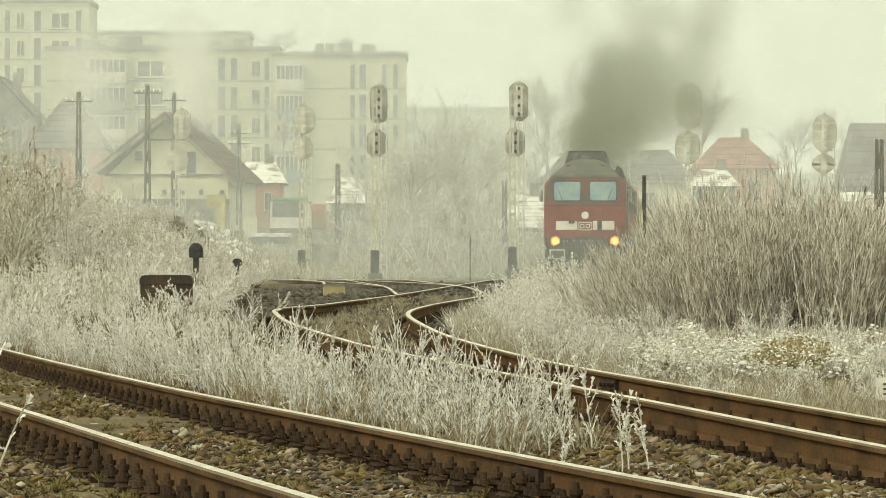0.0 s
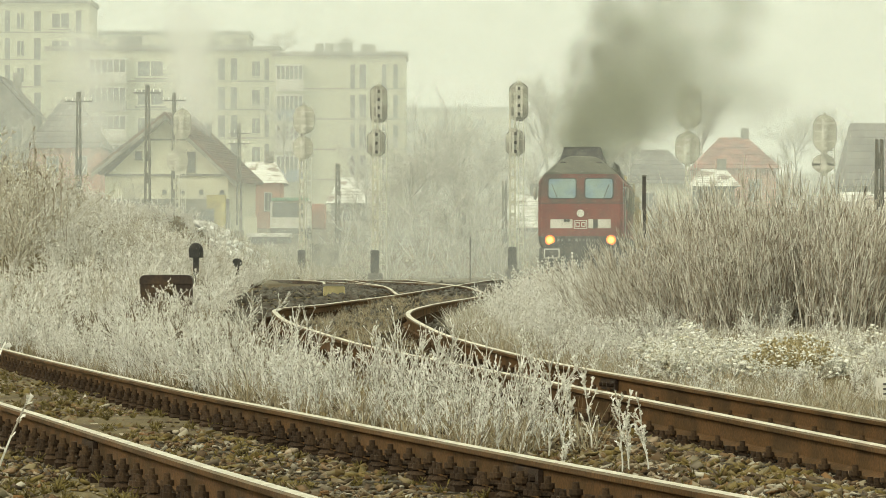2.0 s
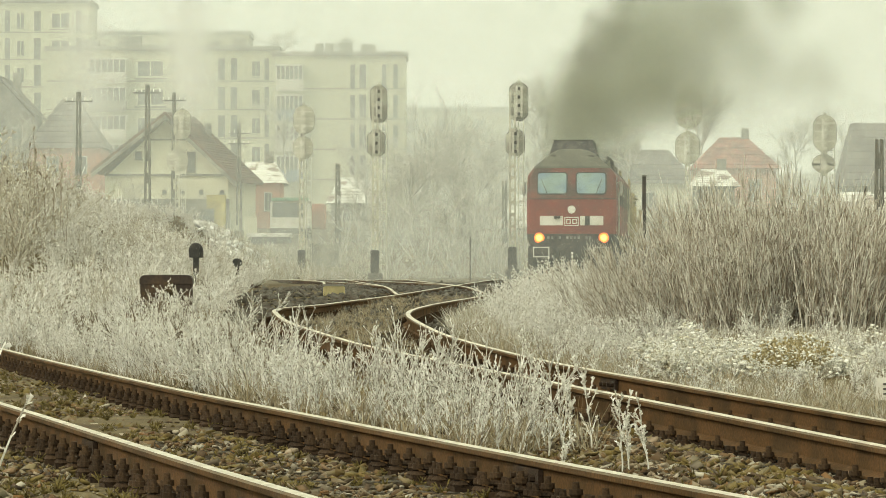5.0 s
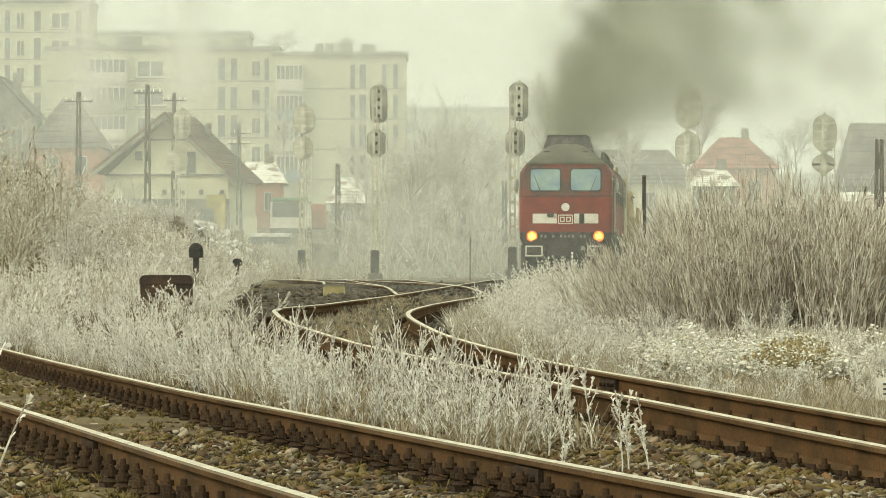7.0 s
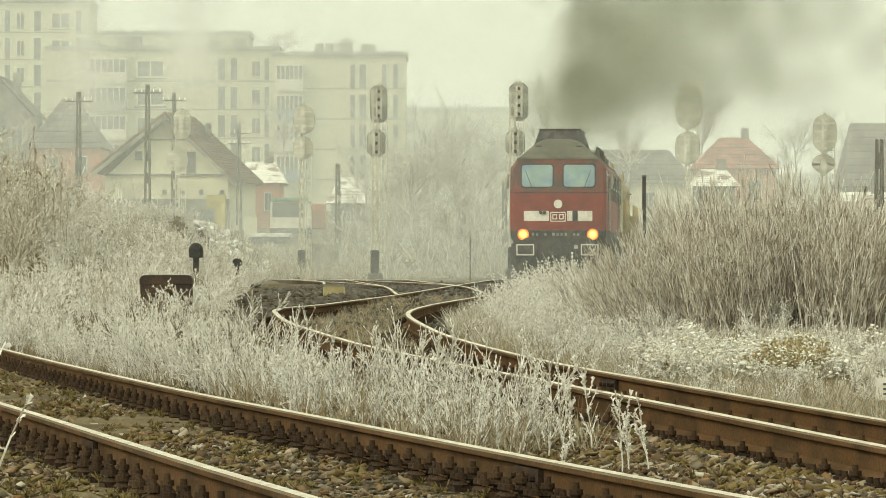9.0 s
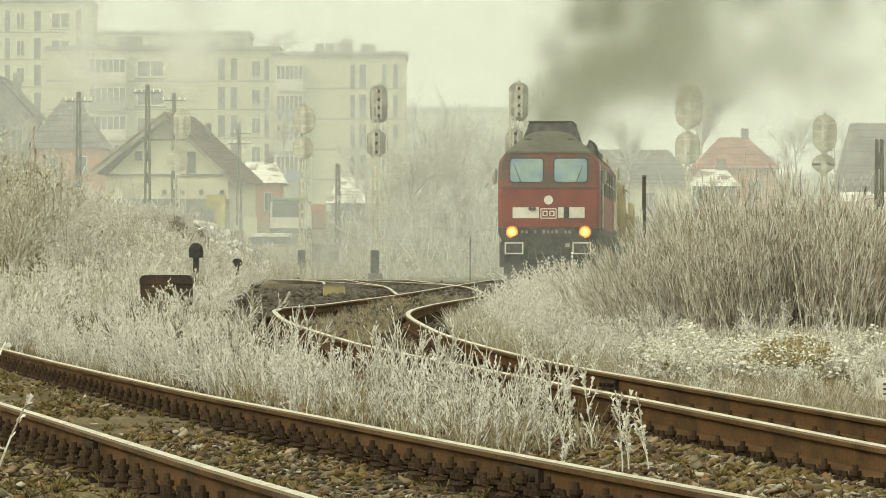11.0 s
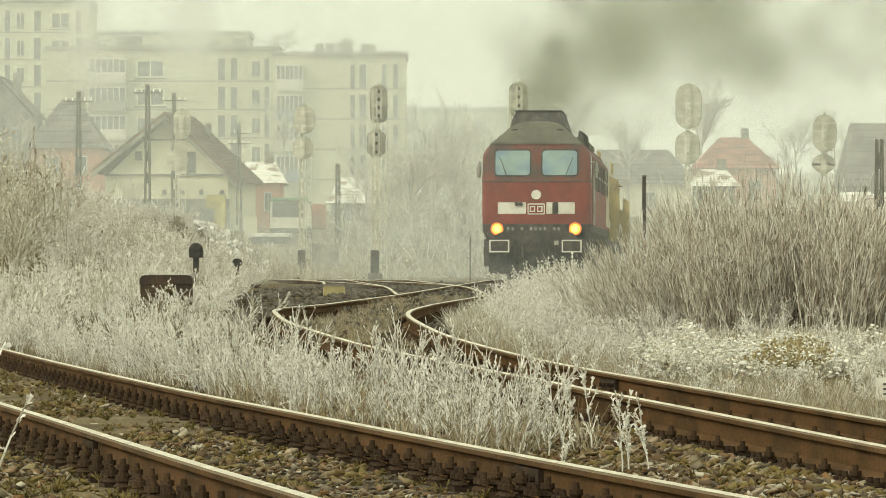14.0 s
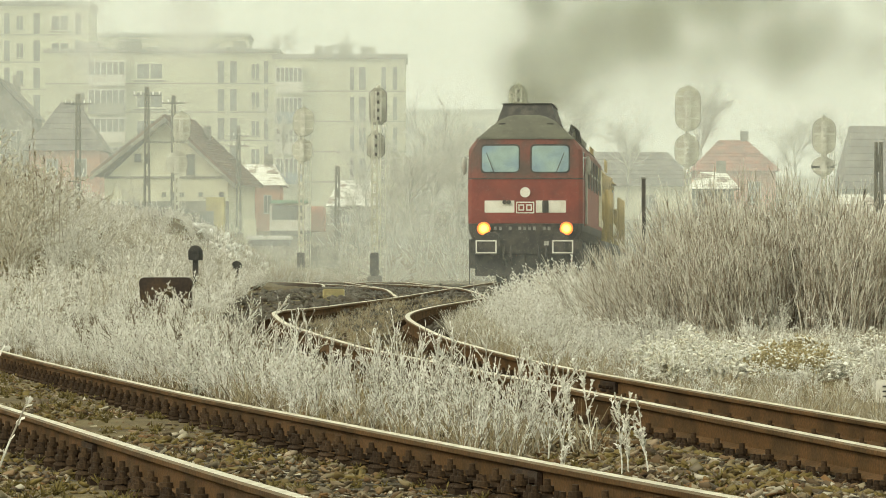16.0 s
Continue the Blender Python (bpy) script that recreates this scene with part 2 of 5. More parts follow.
def track(label, cx, cz, rise, y0, y1, ys, pitch=0.6, sunk=0.0):
    t = thing("railway_track", pose(0, 0, 0), label, "railway track", "railway tracks")
    rail(cx, lambda y: cz(y) + rise(y), -0.753, ys, t)
    rail(cx, cz, 0.753, ys, t)
    y = y0
    while y < y1:
        dx, k = along(cx, y)
        turn = -math.degrees(math.atan(dx))
        lean = math.degrees(math.atan(rise(y) / 1.5))
        s = part("sleeper", SLEEPER, None, t)
        s.matrix_local = pose(cx(y), y, cz(y) + rise(y) / 2, 0, lean, turn + rng.uniform(-0.6, 0.6))
        for off, dz in ((-0.753, rise(y)), (0.753, 0.0)):
            f = part("fastening", FASTENING, None, t)
            f.matrix_local = pose(cx(y) + off * k, y - off * dx * k, cz(y) + dz - sunk, 0, 0, turn + rng.uniform(-4, 4))
        y += pitch * k
    return t


near_track = track("rusty curved railway track on mossy ballast", near_x, lambda y: 0.24, lambda y: 0.0, 9, 62, [7 + 0.6 * i for i in range(140)])
main_track = track("canted railway track snaking through frosty weeds", main_x, main_z, cant, 20, 76, [9 + 0.6 * i for i in range(300)] + [190 + 5 * i for i in range(18)], 0.6, 0.045)


def far_track(label, knots, y0, y1):
    cx = lambda y: spline(knots, y)
    return track(label, cx, lambda y: main_z(y) + 0.0, lambda y: 0.0, y0, min(y1, y0 + 40), [y0 + 1.2 * i for i in range(int((y1 - y0) / 1.2))], 0.65)


far_track("siding branching off towards the fogbound yard", [(84, 0.0), (97, -0.35), (110, -0.95), (150, -2.6), (200, -5.2)], 84, 200)
far_track("second siding of the foggy station yard", [(98, -0.40), (108, -1.15), (122, -2.5), (150, -4.4), (200, -7.6)], 98, 200)
far_track("dead-end siding at the edge of the foggy yard", [(96, -3.0), (120, -3.7), (150, -5.9), (200, -9.6)], 104, 200)


def joint(cx, z, off, y, parent):
    """Fishplates over a rail joint."""
    dx, k = along(cx, y)
    bm = bmesh.new()
    for s in (-1, 1):
        box(bm, s * 0.022 - 0.012, s * 0.022 + 0.012, -0.3, 0.3, -0.125, -0.045, 0.004)
        for e in (-0.22, -0.08, 0.08, 0.22):
            tube(bm, (s * 0.034, e, -0.085), (s * 0.058, e, -0.085), 0.016, 0.016, 6)
    p = part("fishplate", bm, M_BOLT, parent)
    p.matrix_local = pose(cx(y) + off * k, y - off * dx * k, z, 0, 0, -math.degrees(math.atan(dx)))


joint(near_x, 0.24, 0.753, 21.7, near_track)
joint(near_x, 0.24, -0.753, 25.6, near_track)
joint(main_x, main_z(37.6), 0.753, 37.6, main_track)

# ---------- ballast ----------
M_STONE = island_mat("ballast_stone", [(0.03, 0.018, 0.009), (0.13, 0.075, 0.03), (0.19, 0.12, 0.055), (0.05, 0.034, 0.019), (0.25, 0.20, 0.125), (0.07, 0.038, 0.015), (0.12, 0.092, 0.058), (0.46, 0.42, 0.33), (0.17, 0.085, 0.026), (0.035, 0.024, 0.014), (0.30, 0.25, 0.17), (0.10, 0.055, 0.02)], 0.9, ((0.15, 0.108, 0.028), 1.6, 0.50, 0.60))


def mesh_np(name, verts, faces, material):
    me = bpy.data.meshes.new(name)
    k = faces.shape[1]
    me.vertices.add(len(verts))
    me.vertices.foreach_set("co", verts.astype(np.float32).ravel())
    me.loops.add(faces.size)
    me.loops.foreach_set("vertex_index", faces.astype(np.int32).ravel())
    me.polygons.add(len(faces))
    me.polygons.foreach_set("loop_start", np.arange(0, faces.size, k, dtype=np.int32))
    me.update(calc_edges=True)
    me.materials.append(material)
    return me


def stones(spots, size):
    bm = bmesh.new()
    bmesh.ops.create_cube(bm, size=1.5)
    bmesh.ops.triangulate(bm, faces=bm.faces[:])
    bv = np.array([v.co[:] for v in bm.verts])
    bf = np.array([[v.index for v in f.verts] for f in bm.faces])
    bm.free()
    V, F = [], []
    for i, (x, y, z) in enumerate(spots):
        sc = nrs.uniform(0.55, 1.4, 3) * size * (0.55 + 1.15 * nrs.random_sample() ** 2.2)
        sc[2] *= 0.34
        v = bv * (1 + nrs.uniform(-0.55, 0.35, (len(bv), 1))) * sc
        r = np.array(Euler((nrs.uniform(-0.7, 0.7), nrs.uniform(-0.7, 0.7), nrs.uniform(0, 6.3))).to_matrix())
        V.append(v @ r.T + (x, y, z))
        F.append(bf + i * len(bv))
    return np.concatenate(V), np.concatenate(F)


spots = []
while len(spots) < 21000:
    y = 15 + 43 * rng.random() ** 1.4
    half = 784 / 9000 * y + 0.4
    x = rng.uniform(-half, half)
    a, b = x - near_x(y), x - main_x(y)
    if a < 1.9 or (b > -2.6 and b < 1.1) or (y < 33 and b < 0):
        if min(abs(a - 0.753), abs(a + 0.753)) < 0.1 or min(abs(b - 0.753), abs(b + 0.753)) < 0.1:
            continue
        z = ground_z(x, y) + 0.01
        if abs(a) < 1.5:
            z = 0.24 - 0.182 + rng.uniform(-0.02, 0.014) - (0.03 if abs(abs(a) - 0.753) < 0.24 else 0)
        elif abs(b) < 1.5:
            z = main_z(y) + cant(y) * (0.5 - b / 1.5) - 0.192 + rng.uniform(-0.02, 0.015)
        spots.append((x, y, z))
while len(spots) < 31000:
    y = 16 + 20 * rng.random() ** 1.3
    x = rng.uniform(near_x(y) + 0.9, main_x(y) - 0.9)
    if abs(x) < 784 / 9000 * y + 0.3:
        spots.append((x, y, ground_z(x, y) + rng.uniform(-0.005, 0.02)))
while len(spots) < 36000:
    y = rng.uniform(24, 58)
    a = rng.uniform(-1.35, 1.35)
    if abs(abs(a) - 0.753) > 0.1:
        spots.append((near_x(y) + a, y, 0.24 - 0.182 + rng.uniform(-0.015, 0.014)))
v, f = stones(spots, 0.0225)
tagged(new("ballast", mesh_np("ballast", v, f, M_STONE)), "mossy brown and grey crushed stone ballast", "ballast", kind="stuff")
spots = []
while len(spots) < 5000:
    y = rng.uniform(58, 120)
    b = rng.uniform(-2.6 if y < 78 else -4.2, 1.3)
    spots.append((main_x(y) + b, y, max(ground_z(main_x(y) + b, y), main_z(y) - 0.24) + 0.01))
v, f = stones(spots, 0.05)
M_STONE_DARK = island_mat("oily_ballast_stone", [(0.05, 0.045, 0.035), (0.10, 0.09, 0.07), (0.07, 0.055, 0.04), (0.14, 0.13, 0.11)], 0.9)
tagged(new("yard_ballast", mesh_np("yard_ballast", v, f, M_STONE_DARK)), "dark oily ballast of the station yard", "ballast", kind="stuff")

# ---------- plants ----------
M_FROST = island_mat("hoar_frosted_stems", [(0.55, 0.53, 0.46), (0.84, 0.83, 0.78), (0.20, 0.16, 0.11), (0.86, 0.85, 0.81), (0.50, 0.47, 0.40), (0.10, 0.078, 0.05), (0.76, 0.75, 0.70), (0.26, 0.22, 0.15)], 0.8, ((0.84, 0.83, 0.78), 30.0, 0.52, 0.62))
M_PALEGRASS = island_mat("frosty_grass_blades", [(0.30, 0.26, 0.18), (0.44, 0.41, 0.32), (0.62, 0.60, 0.52), (0.24, 0.20, 0.13), (0.52, 0.49, 0.41), (0.76, 0.75, 0.69)], 0.9)
M_RIME = island_mat("thick_rime", [(0.80, 0.78, 0.68), (0.86, 0.85, 0.78), (0.52, 0.47, 0.32), (0.84, 0.82, 0.74), (0.34, 0.28, 0.16)], 0.8, ((0.85, 0.84, 0.79), 12.0, 0.45, 0.6))
M_DRY = island_mat("dry_grass_blades", [(0.24, 0.18, 0.10), (0.34, 0.28, 0.17), (0.42, 0.38, 0.28), (0.18, 0.14, 0.08), (0.50, 0.47, 0.38)], 0.9)
M_TWIG = island_mat("frost_dusted_twigs", [(0.13, 0.095, 0.062), (0.34, 0.285, 0.21), (0.66, 0.63, 0.56), (0.17, 0.125, 0.085), (0.56, 0.52, 0.44), (0.78, 0.76, 0.70), (0.24, 0.19, 0.135)], 0.85, ((0.66, 0.64, 0.56), 9.0, 0.54, 0.66))
M_HOAR = island_mat("thick_hoar_frost", [(0.88, 0.87, 0.82), (0.60, 0.57, 0.49), (0.84, 0.83, 0.77), (0.50, 0.46, 0.38), (0.88, 0.87, 0.83), (0.20, 0.16, 0.11), (0.80, 0.79, 0.73)], 0.8, ((0.88, 0.87, 0.83), 14.0, 0.5, 0.62))
M_BROWN = island_mat("brown_brush_twigs", [(0.36, 0.31, 0.22), (0.50, 0.46, 0.36), (0.64, 0.61, 0.53), (0.27, 0.22, 0.155)], 0.9, ((0.62, 0.60, 0.52), 6.0, 0.5, 0.66))
M_BARK = island_mat("bare_tree_bark", [(0.40, 0.38, 0.33), (0.50, 0.48, 0.43), (0.58, 0.56, 0.51)], 0.95, ((0.6, 0.59, 0.53), 2.0, 0.5, 0.7))


def bars(segs):
    """Three-sided tapered bars from rows of (p, q, r0, r1); flat blades where the radii are negative."""
    flat = segs[:, 6] < 0
    if flat.any() and not flat.all():
        (v0, f0), (v1, f1) = bars(segs[~flat]), bars(segs[flat])
        return np.concatenate((v0, v1)), np.concatenate((f0, f1 + len(v0)))
    p, q = segs[:, 0:3], segs[:, 3:6]
    d = q - p
    d /= np.linalg.norm(d, axis=1, keepdims=True) + 1e-9
    up = np.where(np.abs(d[:, 2:3]) > 0.9, [[1.0, 0, 0]], [[0, 0, 1.0]])
    a = np.cross(d, up)
    a /= np.linalg.norm(a, axis=1, keepdims=True) + 1e-9
    b = np.cross(d, a)
    if len(segs) and flat.all():
        turn = nrs.uniform(0, 3.1416, (len(segs), 1))
        a = np.cos(turn) * a + np.sin(turn) * b
        r0, r1 = segs[:, 6:7], segs[:, 7:8]
        v = np.stack((p - r0 * a, p + r0 * a, q + r1 * a, q - r1 * a), 1).reshape(-1, 3)
        return v, np.arange(len(v)).reshape(-1, 4)
    vs = []
    for end, r in ((p, segs[:, 6:7]), (q, segs[:, 7:8])):
        for k in range(3):
            c, s = math.cos(k * 2.0944), math.sin(k * 2.0944)
            vs.append(end + r * (c * a + s * b))
    v = np.stack(vs, 1).reshape(-1, 3)
    base = np.arange(len(segs))[:, None, None] * 6
    f = (base + np.array([[[0, 1, 4, 3], [1, 2, 5, 4], [2, 0, 3, 5]]])).reshape(-1, 4)
    return v, f


def bend(p, way, length, r0, r1, n, curl, lift=0.0):
    """A slightly crooked stem: its segments, points and directions."""
    out, pts = [], [(np.array(p, float), np.array(way, float))]
    p, w = np.array(p, float), np.array(way, float)
    w /= np.linalg.norm(w)
    for i in range(n):
        w = w + nrs.normal(0, curl, 3) + np.array((0, 0, lift))
        w /= np.linalg.norm(w)
        q = p + w * length / n
        a, b = r0 + (r1 - r0) * i / n, r0 + (r1 - r0) * (i + 1) / n
        out.append((*p, *q, a, b))
        p = q
        pts.append((p.copy(), w.copy()))
    return out, pts


def side_way(w, angle):
    r = nrs.normal(0, 1, 3)
    r -= w * r.dot(w)
    r /= np.linalg.norm(r) + 1e-9
    return w * math.cos(angle) + r * math.sin(angle)


def weed(height=1.0, branches=9, fuzz=60, thick=0.009, spread=0.7, blob=0.022):
    """A frosted dead weed: a stem, rising side shoots, needles of frost."""
    segs, pts = bend((0, 0, 0), (nrs.normal(0, 0.12), nrs.normal(0, 0.12), 1), height, thick, thick * 0.5, 5, 0.06)
    tips = list(pts[2:])
    for _ in range(branches):
        k = nrs.randint(1, 5)
        (p, w), (q, _) = pts[k], pts[k + 1]
        u = nrs.random_sample()
        s2, p2 = bend(p + (q - p) * u, side_way(w, nrs.uniform(0.35, spread)), height * nrs.uniform(0.16, 0.36), thick * 0.75, thick * 0.4, 3, 0.1, 0.12)
        segs += s2
        tips += p2[1:]
    for _ in range(fuzz):
        p, w = tips[nrs.randint(len(tips))]
        p = p - w * nrs.uniform(0, 0.08) * height
        d = side_way(w, nrs.uniform(0.4, 1.2))
        segs.append((*p, *(p + d * blob * nrs.uniform(0.6, 1.6)), -thick * 0.95, -thick * 0.55))
    return np.array(segs)


def tuft(blades=26, height=1.0, thick=0.006, lean=0.35):
    segs = []
    for _ in range(blades):
        s, _p = bend((nrs.normal(0, 0.09), nrs.normal(0, 0.09), 0), (nrs.normal(0, lean), nrs.normal(0, lean), 1), height * nrs.uniform(0.45, 1.1), -thick, -thick * 0.3, 3, 0.14, -0.04)
        segs += s
    return np.array(segs)


def froth(n=70, size=1.0):
    """A low cushion shrub: short crooked shoots crusted with knobs of frost."""
    segs = []
    for _ in range(n):
        d = nrs.normal(0, 1, 3)
        d[2] = abs(d[2]) * 0.8 + 0.15
        d /= np.linalg.norm(d)
        s, pts = bend(d * 0.05, d, size * nrs.uniform(0.45, 1.0), 0.012, 0.008, 4, 0.3)
        segs += s
        for p, w in pts[2:]:
            for _k in range(9):
                e = side_way(w, nrs.uniform(0.4, 1.5))
                segs.append((*p, *(p + e * size * nrs.uniform(0.04, 0.10)), 0.013, 0.010))
    return np.array(segs)


def rime_shrub(stems=9, thick=0.0065, fan=0.45, fuzz=8):
    """A small leafless shrub: crooked stems, wide side twigs and short spurs under thick frost."""
    segs = []
    for _ in range(stems):
        w = np.array((nrs.normal(0, fan), nrs.normal(0, fan), 1.0))
        s, pts = bend((nrs.normal(0, 0.06), nrs.normal(0, 0.06), 0), w, nrs.uniform(0.55, 1.05), thick, thick * 0.6, 5, 0.12, 0.03)
        segs += s
        for _k in range(8):
            k = nrs.randint(1, 6)
            p, d = pts[k]
            s2, p2 = bend(p, side_way(d, nrs.uniform(0.4, 1.1)), nrs.uniform(0.13, 0.36), thick * 0.55, thick * 0.4, 3, 0.14, 0.06)
            segs += s2
            for _j in range(fuzz):
                q, e = p2[nrs.randint(1, 4)]
                segs.append((*q, *(q + side_way(e, nrs.uniform(0.3, 1.2)) * nrs.uniform(0.022, 0.055)), thick * 1.0, thick * 0.7))
    return np.array(segs)


def willow(stems=32, height=1.0, twigs=8, thick=0.0046, fan=0.34):
    """A clump of straight rods fanning from one stool."""
    segs = []
    for _ in range(stems):
        w = np.array((nrs.normal(0, fan), nrs.normal(0, fan * 0.6), 1.0))
        s, pts = bend((nrs.normal(0, 0.12), nrs.normal(0, 0.12), 0), w, height * nrs.uniform(0.6, 1.08), thick, thick * 0.35, 5, 0.018, 0.004)
        segs += s
        for _k in range(twigs):
            k = nrs.randint(1, 5)
            p, d = pts[k]
            t, _p = bend(p, side_way(d, nrs.uniform(0.2, 0.5)), height * nrs.uniform(0.06, 0.2), -thick * 0.62, -thick * 0.35, 2, 0.05, 0.08)
            segs += t
    return np.array(segs)


def planted(protos, spots):
    """Copies of prototypes at rows of (x, y, z, scale), turned at random, as one mesh's bars."""
    out = []
    for x, y, z, s in spots:
        g = protos[nrs.randint(len(protos))]
        c, n = math.cos(a := nrs.uniform(0, 6.283)), math.sin(a)
        r = np.array(((c, -n, 0), (n, c, 0), (0, 0, 1))) * s
        h = g.copy()
        h[:, 0:3] = g[:, 0:3] @ r.T + (x, y, z)
        h[:, 3:6] = g[:, 3:6] @ r.T + (x, y, z)
        h[:, 6:8] *= s ** 0.5
        out.append(h)
    return np.concatenate(out)


def growth(name, protos, spots, material, label, category):
    v, f = bars(planted(protos, spots))
    return tagged(new(name, mesh_np(name, v, f, material)), label, category, kind="stuff")


def sow(n, y0, y1, inside, size, bias=1.0):
    """Spots spread over the ground where inside(x, y) says so."""
    out = []
    while len(out) < n:
        y = y0 + (y1 - y0) * rng.random() ** bias
        half = 800 / 9000 * y + 0.3
        x = rng.uniform(-half, half)
        if inside(x, y):
            out.append((x, y, ground_z(x, y) - 0.02, size(x, y) * rng.uniform(0.65, 1.2)))
    return out


WEEDS = [weed(1.0, 9 + i % 5, 90, 0.0072, 0.9, 0.020) for i in range(9)]
LIGHT_WEEDS = [weed(1.0, 8, 40, 0.0105, 1.0, 0.036) for i in range(7)]
TUFTS = [tuft(20, 1.0, 0.009) for i in range(6)]
FROTHS = [froth() for i in range(4)]
WILLOWS = [willow(30, 1.0, 15, 0.0046, 0.19) for i in range(7)]
RIME = [rime_shrub() for i in range(7)]
FINE_RIME = [rime_shrub(6, 0.0078, 0.26, 9) for i in range(6)]


def clear_of_tracks(x, y, a=1.35, b=1.3):
    return x - near_x(y) > a and abs(x - main_x(y)) > b


M_MOSS = island_mat("olive_moss", [(0.11, 0.085, 0.02), (0.17, 0.13, 0.035), (0.08, 0.06, 0.02), (0.20, 0.16, 0.06)], 0.95)
spots = []
while len(spots) < 900:
    y = 16 + 34 * rng.random() ** 1.3
    x = near_x(y) + rng.uniform(-1.6, 2.2)
    if abs(abs(x - near_x(y)) - 0.753) > 0.12 and x < main_x(y) - 1.3 and noise.noise((x * 1.2, y * 0.5, 8)) > -0.1:
        spots.append((x, y, max(ground_z(x, y), 0.045) + 0.005, rng.uniform(0.03, 0.065)))
growth("moss_tufts", [tuft(16, 1.0, 0.03, 0.9) for i in range(4)], spots, M_MOSS, "olive moss and stubble between the ballast stones", "moss")
# strip of tall weeds between the two tracks, thinning out where the tracks draw together
growth("tall_frosted_weeds", WEEDS, sow(430, 26, 47, lambda x, y: clear_of_tracks(x, y, 1.25, 1.45) and x < main_x(y) and x < 0.31 + 0.5 * noise.noise((x, y * 0.3, 3)), lambda x, y: (0.36 if 784 + 9000 * x / y < 640 else 0.44) + 0.18 * noise.noise((x * 1.5, y * 0.3, 0)), 1.1),
       M_FROST, "tall dead weeds white with hoar frost", "weeds")
growth("frosted_verge", WEEDS + FINE_RIME, sow(640, 33, 66, lambda x, y: clear_of_tracks(x, y, 1.3, 1.9) and x < main_x(y) and noise.noise((x * 1.3, y * 0.25, 21)) > -0.28 and not (235 < 784 + x / y * 9000 < 350 and y > 54), lambda x, y: 0.40 + 0.24 * noise.noise((x * 1.1, y * 0.25, 5)), 1.1),
       M_HOAR, "dense low weeds thick with hoar frost", "weeds")
growth("frosted_thicket", LIGHT_WEEDS + RIME + FINE_RIME, sow(470, 60, 118, lambda x, y: x < -3.0 - 0.018 * (y - 60) and not ((y > 76 and 330 < 784 + 9000 * x / y < 366) or (y > 94 and 410 < 784 + 9000 * x / y < 430)), lambda x, y: 0.60 + 0.42 * noise.noise((x * 0.7, y * 0.12, 9)), 0.9),
       M_HOAR, "frosted scrub covering the embankment", "scrub")
growth("brown_undergrowth", WEEDS, sow(230, 58, 116, lambda x, y: x < -3.2 - 0.018 * (y - 60), lambda x, y: 0.62), M_BROWN, "bare brown stems standing between frosted scrub", "scrub")
growth("dark_stalks", WEEDS, sow(170, 36, 66, lambda x, y: clear_of_tracks(x, y, 1.35, 1.9) and x < main_x(y), lambda x, y: 0.42), island_mat("dark_dead_stalks", [(0.10, 0.075, 0.045), (0.20, 0.155, 0.10), (0.14, 0.105, 0.065)], 0.9), "dark dead stalks among the frosted weeds", "weeds")
growth("dry_grass_in_verge", TUFTS, sow(500, 26, 62, lambda x, y: clear_of_tracks(x, y, 1.2, 1.5) and x < main_x(y), lambda x, y: 0.24), M_DRY, "dry straw-coloured grass between frosted weeds", "grass")
growth("dry_grass_in_track", TUFTS, sow(420, 42, 84, lambda x, y: abs(x - main_x(y)) < 0.62, lambda x, y: 0.10 if y < 50 else 0.15), M_DRY, "thin dry grass growing between the rails", "grass")
# right-hand side: frosted grass, cushion shrubs, mound
growth("frosted_grass", TUFTS, sow(1150, 30, 56, lambda x, y: x - main_x(y) > 1.25, lambda x, y: 0.17 + 0.06 * noise.noise((x, y * 0.3, 2)), 0.9), M_PALEGRASS, "frosty pale grass beside the track", "grass")
growth("dry_grass_edge", TUFTS, sow(600, 33, 56, lambda x, y: 1.2 < x - main_x(y) < 2.3, lambda x, y: 0.20), M_DRY, "straw-coloured grass along the track edge", "grass")
growth("frosted_sprigs", FINE_RIME, sow(150, 36, 58, lambda x, y: 1.3 < x - main_x(y) < 4.2, lambda x, y: 0.26 + 0.1 * noise.noise((x, y * 0.3, 6)), 0.9), M_HOAR, "low frosted sprigs in the grass", "weeds")
growth("frosted_cushion_shrubs", FROTHS, [(rng.uniform(1.75, 3.4), y := rng.uniform(40, 45), ground_z(2.8, y) + 0.03, rng.uniform(0.09, 0.25)) for _ in range(85)], M_RIME, "cushions of low shrub thick with frost", "shrub")
lumps = []
while len(lumps) < 5200:
    x, y = rng.uniform(1.75, 3.75), rng.uniform(39.5, 45)
    swell = noise.noise((x * 2.6, y * 1.1, 31))
    if swell > -0.12 and ((x - 2.75) / 1.0) ** 2 + ((y - 42.2) / 2.7) ** 2 < 1:
        lumps.append((x, y, ground_z(2.8, y) + 0.03 + rng.random() ** 0.6 * (0.10 + 0.38 * max(0.0, swell))))
v, f = stones(lumps, 0.0115)
tagged(new("frost_lumps", mesh_np("frost_lumps", v, f, M_RIME)), "creamy knobs of frost on low cushion shrubs", "frost", kind="stuff")
M_STRAW = island_mat("straw_moss", [(0.42, 0.34, 0.17), (0.52, 0.44, 0.25), (0.30, 0.24, 0.11), (0.60, 0.54, 0.36)], 0.95)
growth("straw_cushions", FROTHS, [(rng.uniform(2.55, 3.1), y := rng.uniform(40.3, 42.5), ground_z(2.8, y) + 0.05, rng.uniform(0.18, 0.27)) for _ in range(12)], M_STRAW, "straw-brown cushions of unfrosted dead plants", "shrub")
